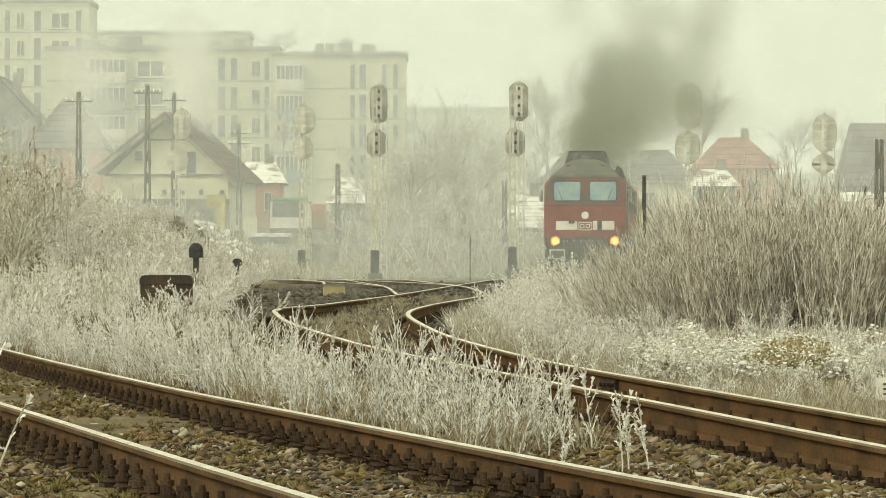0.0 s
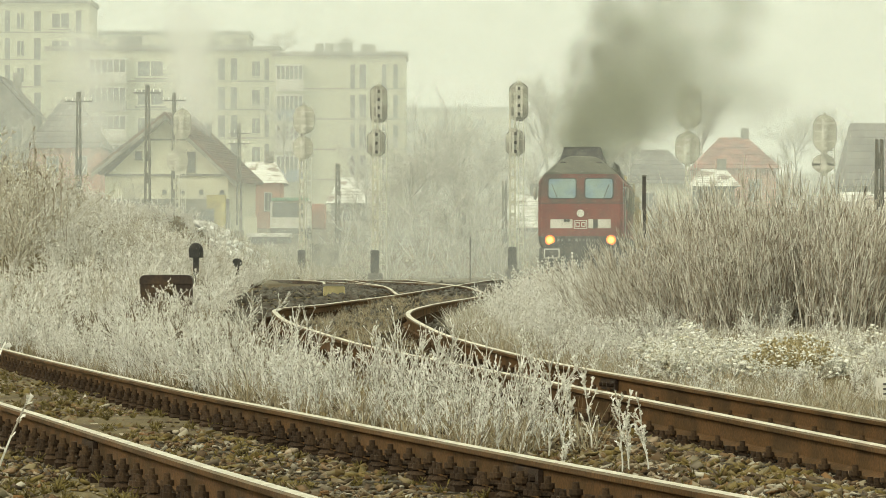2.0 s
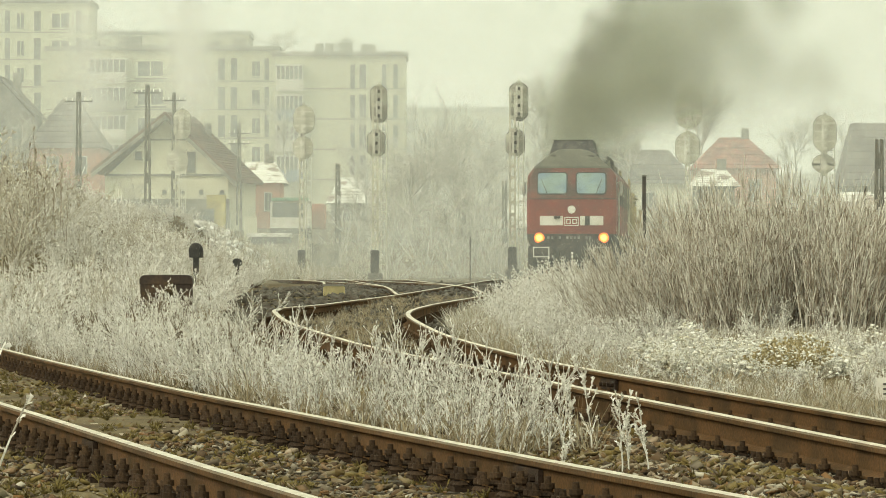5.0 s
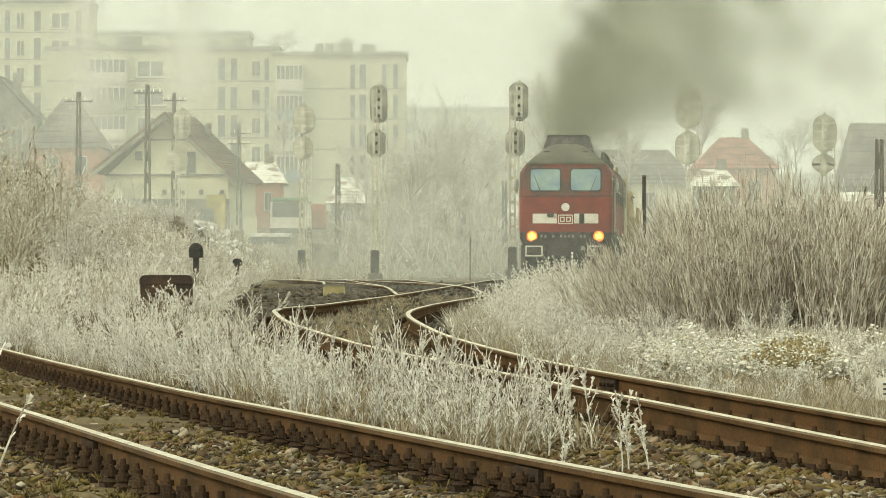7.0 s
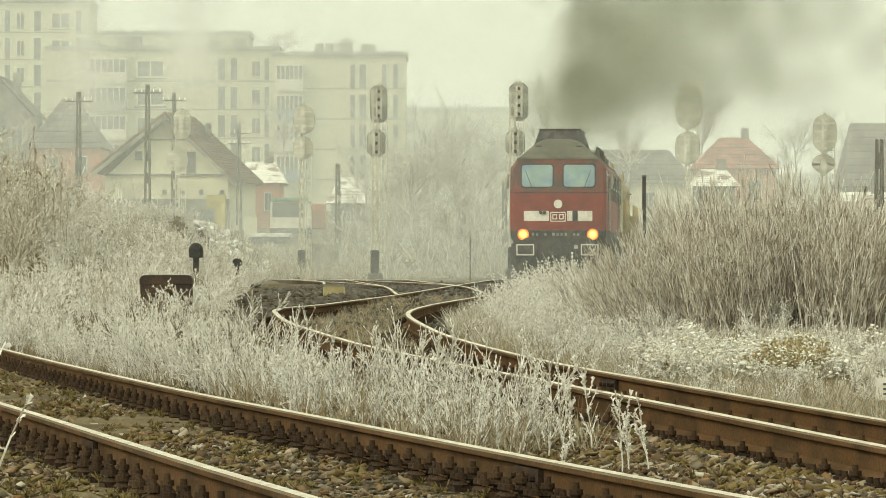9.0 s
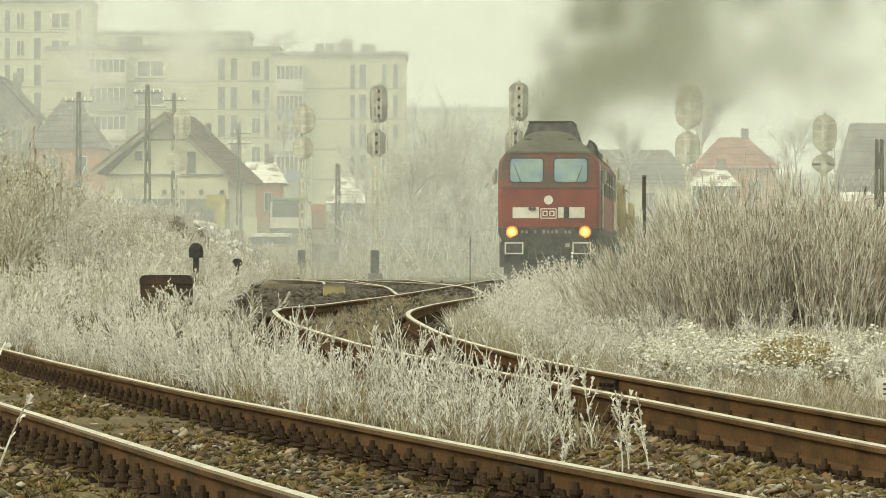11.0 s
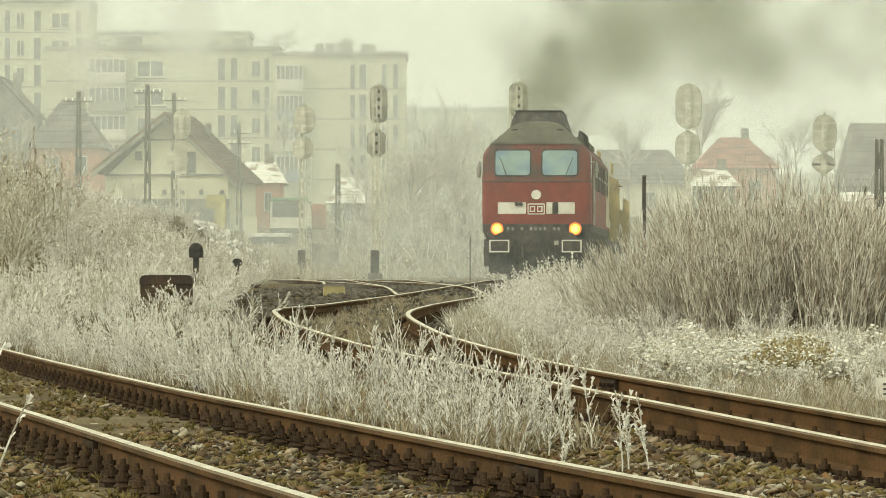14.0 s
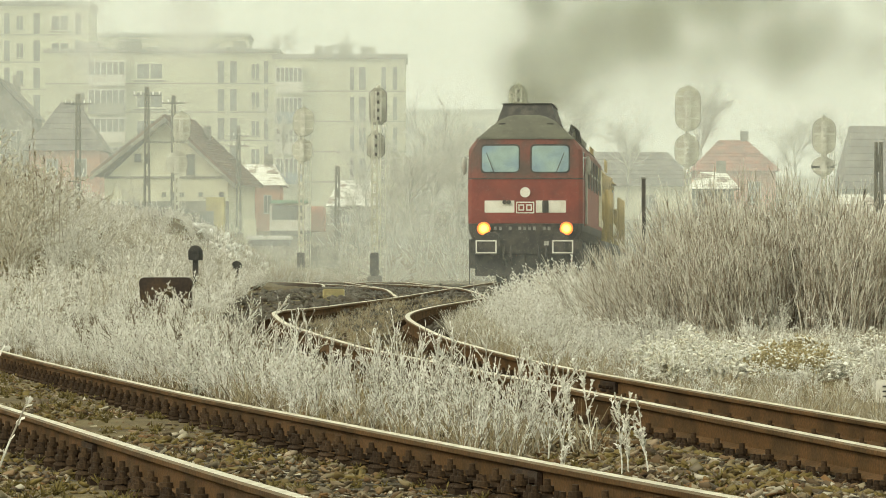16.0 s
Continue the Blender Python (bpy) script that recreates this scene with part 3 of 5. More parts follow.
growth("mound_weeds", FINE_RIME + RIME, sow(300, 47, 76, lambda x, y: 1.75 < x - main_x(y) < 3.1, lambda x, y: (0.34 if y < 58 else 0.5) + 0.2 * noise.noise((x, y * 0.2, 4))), M_HOAR, "frosted weeds on the low mound", "weeds")
growth("mound_grass", TUFTS, sow(800, 50, 80, lambda x, y: 1.25 < x - main_x(y) < 3.6, lambda x, y: 0.30), M_PALEGRASS, "dry frosty grass on the low mound", "grass")


def shrub(name, protos, x0, x1, y0, y1, n, size, material, label, splay=0.0):
    meshes = [mesh_np("rod_clump", *bars(p), material) for p in protos]
    ob = thing(name, pose(0, 0, 0), label, "bush", "bare bushes beside the track")
    for _ in range(n):
        x, y = rng.uniform(x0, x1), rng.uniform(y0, y1)
        c = part("rod_clump", meshes[rng.randrange(len(meshes))], None, ob)
        c.matrix_local = pose(x, y, ground_z(x, y) - 0.05, 0, splay * (x - 3.3) + rng.uniform(-3, 3) * bool(splay), 0) @ pose(0, 0, 0, 0, 0, rng.uniform(-25, 25) + 180 * rng.randrange(2)) @ Matrix.Scale(size * rng.uniform(0.75, 1.1), 4)
        tagged(c, kind="stuff")
    return ob


for x0, x1, y0, y1, n, size in ((1.65, 2.3, 49, 54, 11, 1.1), (2.25, 3.0, 48, 55, 18, 1.42), (2.85, 3.6, 48, 55, 18, 1.55), (3.45, 4.2, 48, 55, 17, 1.45), (4.1, 5.0, 48, 56, 16, 1.35)):
    shrub("willow_bush", WILLOWS, x0, x1, y0, y1, n, size, M_TWIG, "bare frost-dusted willow bush with dense upright rods", 14.0)
shrub("brown_bush", RIME, -8.3, -6.7, 80, 92, 17, 1.5, M_BROWN, "brown leafless bush on the embankment")


def seed_stalks(n=5):
    """Thin dead stalks, each with a dark seed head at its tip."""
    segs = []
    for _ in range(n):
        s, pts = bend((nrs.normal(0, 0.15), nrs.normal(0, 0.15), 0), (nrs.normal(0, 0.16), nrs.normal(0, 0.16), 1), nrs.uniform(0.8, 1.08), 0.004, 0.003, 5, 0.05)
        segs += s
        for p, w in pts[4:]:
            if nrs.random_sample() < 0.5:
                q = p + side_way(w, 0.5) * 0.035
                segs += [(*p, *q, 0.006, 0.013), (*q, *(q + w * 0.014), 0.013, 0.005)]
    return np.array(segs)


M_SEED = island_mat("dark_seed_heads", [(0.20, 0.16, 0.11), (0.34, 0.29, 0.22), (0.15, 0.115, 0.08)], 0.95)
growth("dead_teasels", [seed_stalks() for i in range(4)], [(x := bearing * 86 / 9000, 86, ground_z(x, 86) - 0.05, h) for bearing, h in ((-772, 2.0), (-742, 1.8), (-712, 1.8), (-684, 1.65))],
       M_SEED, "dead teasel stalks with dark seed heads", "weeds")
shrub("brown_bush", RIME, -5.95, -5.45, 90, 96, 7, 1.05, M_BROWN, "low brown leafless bush among frosted scrub")
shrub("frosted_bush", RIME, -7.2, -5.95, 84, 96, 13, 0.95, M_HOAR, "rounded bush white with hoar frost")
shrub("frosted_bush", RIME, -5.8, -4.7, 88, 102, 12, 0.62, M_HOAR, "low rounded bush white with hoar frost")


growth("weeds_by_cabinet", FINE_RIME, [(x := rng.uniform(-3.65, -2.85), y := rng.uniform(55.5, 59.3), ground_z(x, y) - 0.02, rng.uniform(0.28, 0.5)) for _ in range(20)], M_HOAR, "frosted weeds growing up before the cabinet", "weeds")


def lone_weed(x, y, h, lean=0.0):
    ob = thing("frosted_weed", pose(x, y, ground_z(x, y) - 0.02, 0, lean, rng.uniform(0, 360)), "single frosted weed standing in the ballast", "weed", "lone weeds in the ballast")
    v, f = bars(weed(h, 9, 210, 0.0050, 0.55, 0.012))
    part("stem", mesh_np("stem", v, f, M_HOAR), None, ob)


for x, y, h in ((0.58, 25.2, 0.43), (0.66, 26.5, 0.33), (0.765, 26.0, 0.42), (0.86, 24.4, 0.34), (0.90, 24.6, 0.34), (0.57, 24.5, 0.22), (-1.015, 11.0, 0.79), (0.42, 28.6, 0.5), (0.36, 29.0, 0.42), (0.5, 30.2, 0.36), (0.98, 24.2, 0.33), (0.5, 27.4, 0.5)):
    lone_weed(x, y, h)
# ---------- locomotive ----------
# Opaque glass; the pale blue-green base colour includes the sky's reflection.
M_GLASS = mat("sky_tinted_glass", (0.27, 0.37, 0.36), 0.10, vary=0.12, scale=1.2, fine=4, bump=0.0, second=(0.20, 0.29, 0.36))
M_LAMP = glow("lit_headlamp", (1.0, 0.45, 0.12), 2.6)
# Orange glare round the lit lenses, built as emitting rings in two steps.
M_HALO_INNER = glow("halo_inner_glow", (1.0, 0.34, 0.05), 1.9)
M_HALO_OUTER = glow("halo_outer_glow", (1.0, 0.19, 0.03), 1.3)
M_SILVER = mat("dull_grey_panel", (0.42, 0.41, 0.37), 0.6, vary=0.15, scale=2, fine=15, bump=0.04, second=(0.30, 0.27, 0.23))
M_TEXT = mat("faded_lettering", (0.26, 0.25, 0.23), 0.6, vary=0.1, scale=6, fine=40, bump=0.0)
M_TAN = mat("dusty_yellow_paint", (0.42, 0.33, 0.15), 0.7, vary=0.25, scale=2, fine=20, bump=0.1, second=(0.30, 0.24, 0.13))
M_CREAM = mat("cream_paint", (0.62, 0.56, 0.40), 0.6, vary=0.12, scale=2, fine=20, bump=0.05)

SIDE = [(1.10, 1.36), (1.30, 1.46), (1.52, 1.47), (2.0, 1.475), (2.66, 1.475), (3.0, 1.47), (3.3, 1.465), (3.42, 1.45), (3.54, 1.37), (3.66, 1.27), (3.86, 1.07), (4.05, 0.86), (4.18, 0.70), (4.28, 0.50), (4.32, 0.30)]


def half_width(z):
    return spline(SIDE, z)


def nose(u, z):
    """How far the front lies back at half-breadth u and height z."""
    y = 0.10 * (u / 1.46) ** 2
    if z > 2.66:
        y += 0.16 * (z - 2.66)
    if z > 3.70:
        y += 1.35 * (z - 3.70) ** 1.15
    return y


def shell(levels, y_end, inset=0.0):
    """Front and both sides of the body between height levels."""
    cols = [-1, -0.985, -0.93, -0.8, -0.6, -0.4, -0.2, 0, 0.2, 0.4, 0.6, 0.8, 0.93, 0.985, 1]
    bm, rows = bmesh.new(), []
    for z in levels:
        w = half_width(z) - inset
        row = [bm.verts.new((-w, y_end, z)), bm.verts.new((-w, 6.0, z))]
        for c in cols:
            corner = 0.12 * max(0.0, (abs(c) - 0.9) / 0.1) ** 2
            row.append(bm.verts.new((c * w, nose(c * w, z) + corner + inset, z)))
        row += [bm.verts.new((w, 6.0, z)), bm.verts.new((w, y_end, z))]
        rows.append(row)
    for a, b in zip(rows, rows[1:]):
        for i in range(len(a) - 1):
            bm.faces.new((a[i], a[i + 1], b[i + 1], b[i]))
    for row, flip in ((rows[0], True), (rows[-1], False)):
        bm.faces.new(row[::-1] if flip else row)
    for a, b in zip(rows, rows[1:]):
        bm.faces.new((a[0], b[0], b[-1], a[-1]))
    bmesh.ops.recalc_face_normals(bm, faces=bm.faces[:])
    return bm


def plate(u0, u1, z0, z1, proud, thick=0.02, r=0.05):
    """A rounded panel lying on the sloping front."""
    bm = bmesh.new()
    ring = []
    for cx, cz, a0 in ((u1 - r, z1 - r, 0), (u0 + r, z1 - r, 90), (u0 + r, z0 + r, 180), (u1 - r, z0 + r, 270)):
        for k in range(4):
            a = radians(a0 + 30 * k)
            ring.append((cx + r * math.cos(a), cz + r * math.sin(a)))
    f = [bm.verts.new((u, nose(u, z) - proud, z)) for u, z in ring]
    b = [bm.verts.new((u, nose(u, z) - proud + thick, z)) for u, z in ring]
    mid = bm.verts.new(((u0 + u1) / 2, nose((u0 + u1) / 2, (z0 + z1) / 2) - proud, (z0 + z1) / 2))
    n = len(ring)
    for i in range(n):
        bm.faces.new((f[i], f[(i + 1) % n], mid))
        bm.faces.new((f[(i + 1) % n], f[i], b[i], b[(i + 1) % n]))
    bmesh.ops.recalc_face_normals(bm, faces=bm.faces[:])
    return bm


def outline(u0, u1, z0, z1, w, y, bm=None):
    """A square frame of flat bar standing at depth y."""
    bm = bm or bmesh.new()
    for a, b, c, d in ((u0, u1, z0, z0 + w), (u0, u1, z1 - w, z1), (u0, u0 + w, z0 + w, z1 - w), (u1 - w, u1, z0 + w, z1 - w)):
        box(bm, a, b, y, y + 0.03, c, d)
    return bm


def wheel_set(parent, y):
    for s in (-1, 1):
        bm = bmesh.new()
        tube(bm, (s * 0.68, y, 0.52), (s * 0.81, y, 0.52), 0.525, 0.525, 28)
        w = part("wheel", bm, M_BLACK, parent)
        hub = bmesh.new()
        tube(hub, (s * 0.81, y, 0.52), (s * 0.93, y, 0.52), 0.17, 0.15, 12)
        part("axle_box", hub, M_BLACK, w)


def build_locomotive():
    loco = thing("locomotive", pose(0, 0, 0), "weathered red diesel locomotive with grey roof and lit headlights", "locomotive")
    part("underframe", shell([1.10, 1.30, 1.50], 20.4), M_BLACK, loco, "dirty dark grey buffer-beam apron")
    part("body", shell([1.504, 2.0, 2.64], 20.4), M_RED, loco, "weathered red lower body")
    part("cab", shell([2.66, 3.0, 3.3, 3.42, 3.54, 3.62, 3.69], 20.4), M_RED_DIRTY, loco, "red cab front round the windscreens")
    belt = shell([2.638, 2.664], 20.4, -0.012)
    part("belt_moulding", belt, M_BLACK, loco)
    roof = part("roof", shell([3.694, 3.74, 3.80, 3.88, 4.05, 4.18, 4.28, 4.32], 20.4), M_ROOF, loco, "sooty grey curved roof", True)
    part("brow", shell([3.675, 3.72], 20.4, -0.03), M_ROOF, loco, "dark gutter over the windscreens")
    # exhaust housing on the roof
    hatch = bmesh.new()
    lo = [(-0.78, 1.25), (0.78, 1.25), (0.78, 6.2), (-0.78, 6.2)]
    hi = [(-0.62, 1.55), (0.62, 1.55), (0.62, 6.0), (-0.62, 6.0)]
    a = [hatch.verts.new((x, y, 4.14)) for x, y in lo]
    b = [hatch.verts.new((x, y, 4.61)) for x, y in hi]
    hatch.faces.new(b)
    for i in range(4):
        hatch.faces.new((a[i], a[(i + 1) % 4], b[(i + 1) % 4], b[i]))
    part("exhaust_housing", hatch, M_BLACK, loco, "soot-blackened exhaust housing")
    part("exhaust_rim", boxm(-0.66, 0.66, 1.50, 6.05, 4.612, 4.64, 0.008), M_BLACK, loco)
    for s in (-1, 1):
        part("roof_vent", boxm(s * 0.62 - 0.10, s * 0.62 + 0.10, 0.66, 0.85, 4.02, 4.10, 0.015), M_BLACK, loco)
        part("windscreen", plate(s * 0.64 - 0.47, s * 0.64 + 0.47, 2.83, 3.50, 0.022, 0.03, 0.09), M_GLASS, loco, "bluish windscreen with the sky's reflection in its colour")
        part("window_seal", plate(s * 0.64 - 0.51, s * 0.64 + 0.51, 2.79, 3.54, 0.012, 0.03, 0.11), M_BLACK, loco)
        wiper = tube(bmesh.new(), (s * 0.78, -0.035, 2.76), (s * 1.0, 0.055, 3.32), 0.011, 0.008, 6)
        part("wiper", wiper, M_BLACK, loco)
        # lamps, each lens ringed by two added glowing discs for its glare
        lamp = bmesh.new()
        tube(lamp, (s * 1.06, 0.05, 1.37), (s * 1.06, -0.06, 1.37), 0.19, 0.18, 20)
        h = part("headlamp", lamp, M_BLACK, loco, "lit round headlight")
        rim = tube(bmesh.new(), (s * 1.06, -0.055, 1.37), (s * 1.06, -0.068, 1.37), 0.175, 0.165, 20)
        part("outer_halo_ring", rim, M_HALO_OUTER, h)
        part("inner_halo_ring", tube(bmesh.new(), (s * 1.06, -0.066, 1.37), (s * 1.06, -0.076, 1.37), 0.135, 0.13, 20), M_HALO_INNER, h)
        part("lens", tube(bmesh.new(), (s * 1.06, -0.066, 1.37), (s * 1.06, -0.085, 1.37), 0.095, 0.085, 20), M_LAMP, h)
        # stripe, step frames and buffers
        part("white_stripe", plate(s * 0.66 - 0.385, s * 0.66 + 0.385, 1.78, 2.09, 0.008, 0.012, 0.01), M_WHITE, loco, "dirty white warning stripe")
        part("step_frame", outline(s * 0.98 - 0.27, s * 0.98 + 0.27, 0.73, 1.07, 0.035, -0.5), M_WHITE, loco, "white-painted step frame")
        buf = bmesh.new()
        tube(buf, (s * 0.875, 0.3, 1.03), (s * 0.875, -0.42, 1.03), 0.13, 0.11, 14)
        tube(buf, (s * 0.875, -0.42, 1.03), (s * 0.875, -0.47, 1.03), 0.255, 0.25, 22)
        part("buffer", buf, M_BLACK, loco)
        part("cab_step", boxm(s * 1.25 - 0.2, s * 1.25 + 0.2, 0.5, 1.3, 0.35, 1.1, 0.02), M_BLACK, loco)
        mirror = bmesh.new()
        bmesh.ops.create_uvsphere(mirror, u_segments=12, v_segments=8, radius=1.0, matrix=Matrix.Translation((s * 1.60, 0.75, 3.0)) @ Matrix.Diagonal((0.075, 0.06, 0.24, 1)))
        tube(mirror, (s * 1.40, 0.8, 3.2), (s * 1.60, 0.77, 3.2), 0.015, 0.015, 6)
        part("wing_mirror", mirror, M_SILVER, loco, "grey oval wing mirror")
        rail_bm = bmesh.new()
        for y in (1.9, 2.75):
            tube(rail_bm, (s * 1.50, y, 1.5), (s * 1.50, y, 2.9), 0.018, 0.018, 6)
        part("handrail", rail_bm, M_SILVER, loco)
        part("cab_window", boxm(s * 1.462 - 0.012, s * 1.462 + 0.012, 0.62, 1.5, 2.74, 3.36, 0.01), M_GLASS, loco)
        part("cab_door", boxm(s * 1.478 - 0.012, s * 1.478 + 0.012, 1.95, 2.7, 1.45, 3.36, 0.01), M_RED, loco)
        part("white_side_panel", boxm(s * 1.476 - 0.012, s * 1.476 + 0.012, 2.85, 4.2, 1.52, 3.3, 0.01), M_SILVER, loco, "dull grey side panel")
        for k in range(5):
            y = 5.0 + 2.9 * k
            g = part("side_grille", boxm(s * 1.478 - 0.012, s * 1.478 + 0.012, y, y + 1.7, 2.5, 3.3, 0.008), M_BLACK, loco)
            part("grille_slat", boxm(s * 1.495 - 0.006, s * 1.495 + 0.006, y + 0.1, y + 1.6, 2.87, 2.93), M_SILVER, g)
        part("lower_panel", boxm(s * 1.478 - 0.01, s * 1.478 + 0.01, 16.5, 20.2, 1.6, 3.3, 0.01), M_CREAM, loco, "faded cream rear side panel")
        for k in range(6):
            y = 6.8 + 1.9 * k
            fan = boxm(s * 0.94 - 0.16, s * 0.94 + 0.16, y, y + 1.1, 3.86, 4.06, 0.03)
            part("roof_hatch", fan, M_ROOF, loco)
    # roof aerials and pipes on one side
    for k in range(3):
        y = 4.0 + 1.6 * k
        pipe = bmesh.new()
        tube(pipe, (1.02, y, 3.9), (1.06, y + 0.25, 4.14), 0.03, 0.03, 6)
        tube(pipe, (1.06, y + 0.25, 4.14), (1.16, y + 0.6, 4.08), 0.03, 0.03, 6)
        tube(pipe, (1.16, y + 0.6, 4.08), (1.20, y + 0.7, 3.8), 0.03, 0.03, 6)
        part("roof_pipe", pipe, M_BLACK, loco)
    # badge, maker's sign as plain shapes, number as plain bars
    part("top_lamp", tube(bmesh.new(), (0, 0.05, 2.30), (0, -0.04, 2.30), 0.135, 0.13, 20), M_WHITE, loco, "round white top lamp")
    sign = part("emblem", plate(-0.235, 0.235, 1.76, 2.06, 0.010, 0.015, 0.02), M_WHITE, loco, "white-framed red emblem plate")
    part("emblem_field", plate(-0.205, 0.205, 1.79, 2.03, 0.016, 0.012, 0.015), M_RED, sign)
    for u in (-0.1, 0.1):
        em = outline(u - 0.075, u + 0.075, 1.83, 1.99, 0.032, -0.022)
        part("emblem_mark", em, M_WHITE, sign)
    part("socket_plate", plate(0.44, 0.60, 1.78, 2.09, 0.02, 0.02, 0.02), M_BLACK, loco, "dark socket cover")
    part("jumper_socket", tube(bmesh.new(), (-0.42, 0.03, 2.05), (-0.42, -0.06, 2.05), 0.06, 0.05, 10), M_BLACK, loco)
    part("jumper_socket", tube(bmesh.new(), (-0.53, 0.03, 2.05), (-0.53, -0.06, 2.05), 0.06, 0.05, 10), M_BLACK, loco)
    for k in range(12):
        u = -0.80 + 0.125 * k
        if k not in (2, 4, 9):
            part("number_bar", boxm(u, u + 0.075, -0.012, 0.02, 1.33, 1.42), M_TEXT, loco)
    # drawgear, plough, bogies
    part("buffer_beam", boxm(-1.38, 1.38, -0.05, 0.35, 0.72, 1.11, 0.02), M_BLACK, loco)
    hook = tube(bmesh.new(), (0, 0.1, 1.0), (0, -0.38, 0.98), 0.07, 0.05, 8)
    box(hook, -0.09, 0.09, -0.42, -0.34, 0.72, 1.08, 0.02)
    part("coupling_hook", hook, M_BLACK, loco)
    for u in (-0.55, -0.36, 0.36, 0.55):
        hose = tube(bmesh.new(), (u, -0.05, 0.95), (u, -0.28, 0.62), 0.035, 0.03, 8)
        tube(hose, (u, -0.28, 0.62), (u + 0.05, -0.15, 0.42), 0.03, 0.03, 8)
        part("brake_hose", hose, M_BLACK, loco)
        part("hose_tap", boxm(u - 0.06, u + 0.06, -0.10, -0.05, 0.93, 1.05, 0.01), M_SILVER if u > 0.4 else M_BLACK, loco)
    plough = bmesh.new()
    for s in (-1, 1):
        p = [(0.02 * s, -0.22, 0.15), (1.30 * s, 0.25, 0.15), (1.30 * s, 0.35, 0.70), (0.02 * s, -0.02, 0.70)]
        plough.faces.new([plough.verts.new(c) for c in p])
    bmesh.ops.solidify(plough, geom=plough.faces[:], thickness=0.03)
    part("snow_plough", plough, M_BLACK, loco)
    part("fuel_tank", boxm(-1.3, 1.3, 7.6, 12.8, 0.35, 1.1, 0.08), M_BLACK, loco)
    for y in (1.8, 3.65, 5.5, 14.9, 16.75, 18.6):
        wheel_set(loco, y)
    for y in (1.1, 14.2):
        for s in (-1, 1):
            part("bogie_frame", boxm(s * 1.05 - 0.1, s * 1.05 + 0.1, y, y + 5.2, 0.45, 0.95, 0.05), M_BLACK, loco)
    return loco


def build_wagon():
    """A flat works wagon with yellow machinery on its deck."""
    w = thing("works_wagon", pose(0, 0, 0), "dusty yellow works wagon with machinery on its deck", "wagon")
    part("deck", boxm(-1.4, 1.4, 0.4, 15.6, 0.95, 1.25, 0.03), M_BLACK, w)
    part("engine_house", boxm(-1.2, 1.2, 0.9, 3.2, 1.25, 2.9, 0.06), M_TAN, w, "dusty yellow engine house")
    cab = bmesh.new()
    box(cab, -1.25, 1.25, 3.6, 6.4, 1.25, 3.3, 0.05)
    part("machine_cab", cab, M_TAN, w, "dusty yellow machine cab")
    top = prism([(-1.35, 3.3), (-0.9, 3.75), (0.9, 3.75), (1.35, 3.3)], 3.5, 6.5)
    part("cab_roof", top, M_TAN, w)
    for s in (-1, 1):
        part("cab_window", boxm(s * 1.26 - 0.01, s * 1.26 + 0.01, 4.0, 6.0, 2.3, 3.1, 0.01), M_GLASS, w)
        part("side_tank", tube(bmesh.new(), (s * 1.15, 0.7, 1.75), (s * 1.15, 3.3, 1.75), 0.27, 0.27, 16), M_CREAM, w, "cream side tank")
        box_bm = boxm(s * 1.0 - 0.35, s * 1.0 + 0.35, 7.0, 15.0, 1.25, 2.5, 0.04)
        part("tool_crate", box_bm, M_TAN, w)
        for k in range(6):
            part("stake", boxm(s * 1.38 - 0.04, s * 1.38 + 0.04, 7.2 + 1.5 * k, 7.3 + 1.5 * k, 1.25, 2.9), M_TAN, w)
    # railed roof walk, hoses and a rounded hopper between the machines
    walkway = bmesh.new()
    for s in (-1, 1):
        for k in range(5):
            tube(walkway, (s * 1.0, 3.6 + 0.7 * k, 3.72), (s * 1.0, 3.6 + 0.7 * k, 4.1), 0.025, 0.025, 6)
        tube(walkway, (s * 1.0, 3.6, 4.1), (s * 1.0, 6.4, 4.1), 0.025, 0.025, 6)
    part("roof_railing", walkway, M_TAN, w)
    part("hopper", prism([(-1.15, 3.0), (1.15, 3.0), (1.3, 3.45), (0.8, 3.7), (-0.8, 3.7), (-1.3, 3.45)], 1.3, 2.8), M_TAN, w, "dusty yellow hopper")
    part("exhaust_stack", tube(bmesh.new(), (0.75, 1.1, 2.85), (0.75, 1.1, 3.6), 0.09, 0.08, 10), M_BLACK, w)
    for s in (-1, 1):
        part("tank_end", tube(bmesh.new(), (s * 1.15, 0.62, 1.75), (s * 1.15, 0.70, 1.75), 0.20, 0.27, 16), M_WHITE, w, "pale tank end")
        for y in (0.95, 1.6, 2.3):
            part("vent_louvre", boxm(s * 1.20 - 0.012, s * 1.20 + 0.012, y, y + 0.5, 2.1, 2.75, 0.006), M_BLACK, w)
    for y in (2.2, 4.0, 12.0, 13.8):
        wheel_set(w, y)
    return w


LOCO = build_locomotive()
WAGONS = [build_wagon() for _ in range(2)]

# ---------- signals ----------
M_SIGNAL = mat("grey_signal_paint", (0.50, 0.49, 0.42), 0.7, vary=0.15, scale=2, fine=20, bump=0.05, second=(0.30, 0.29, 0.25))
M_MAST = mat("pale_mast_paint", (0.62, 0.61, 0.52), 0.7, vary=0.12, scale=2, fine=20, bump=0.05, second=(0.50, 0.485, 0.41))
# Pale paint of the near housings; on far heads its lightness imitates haze.
M_PALE = mat("pale_grey_and_haze_paint", (0.78, 0.77, 0.70), 0.7, vary=0.1, scale=2, fine=20, bump=0.05, second=(0.62, 0.60, 0.53))
M_CONCRETE = mat("grey_concrete", (0.24, 0.23, 0.20), 0.95, vary=0.2, scale=1, fine=14, bump=0.2, second=(0.16, 0.15, 0.13))


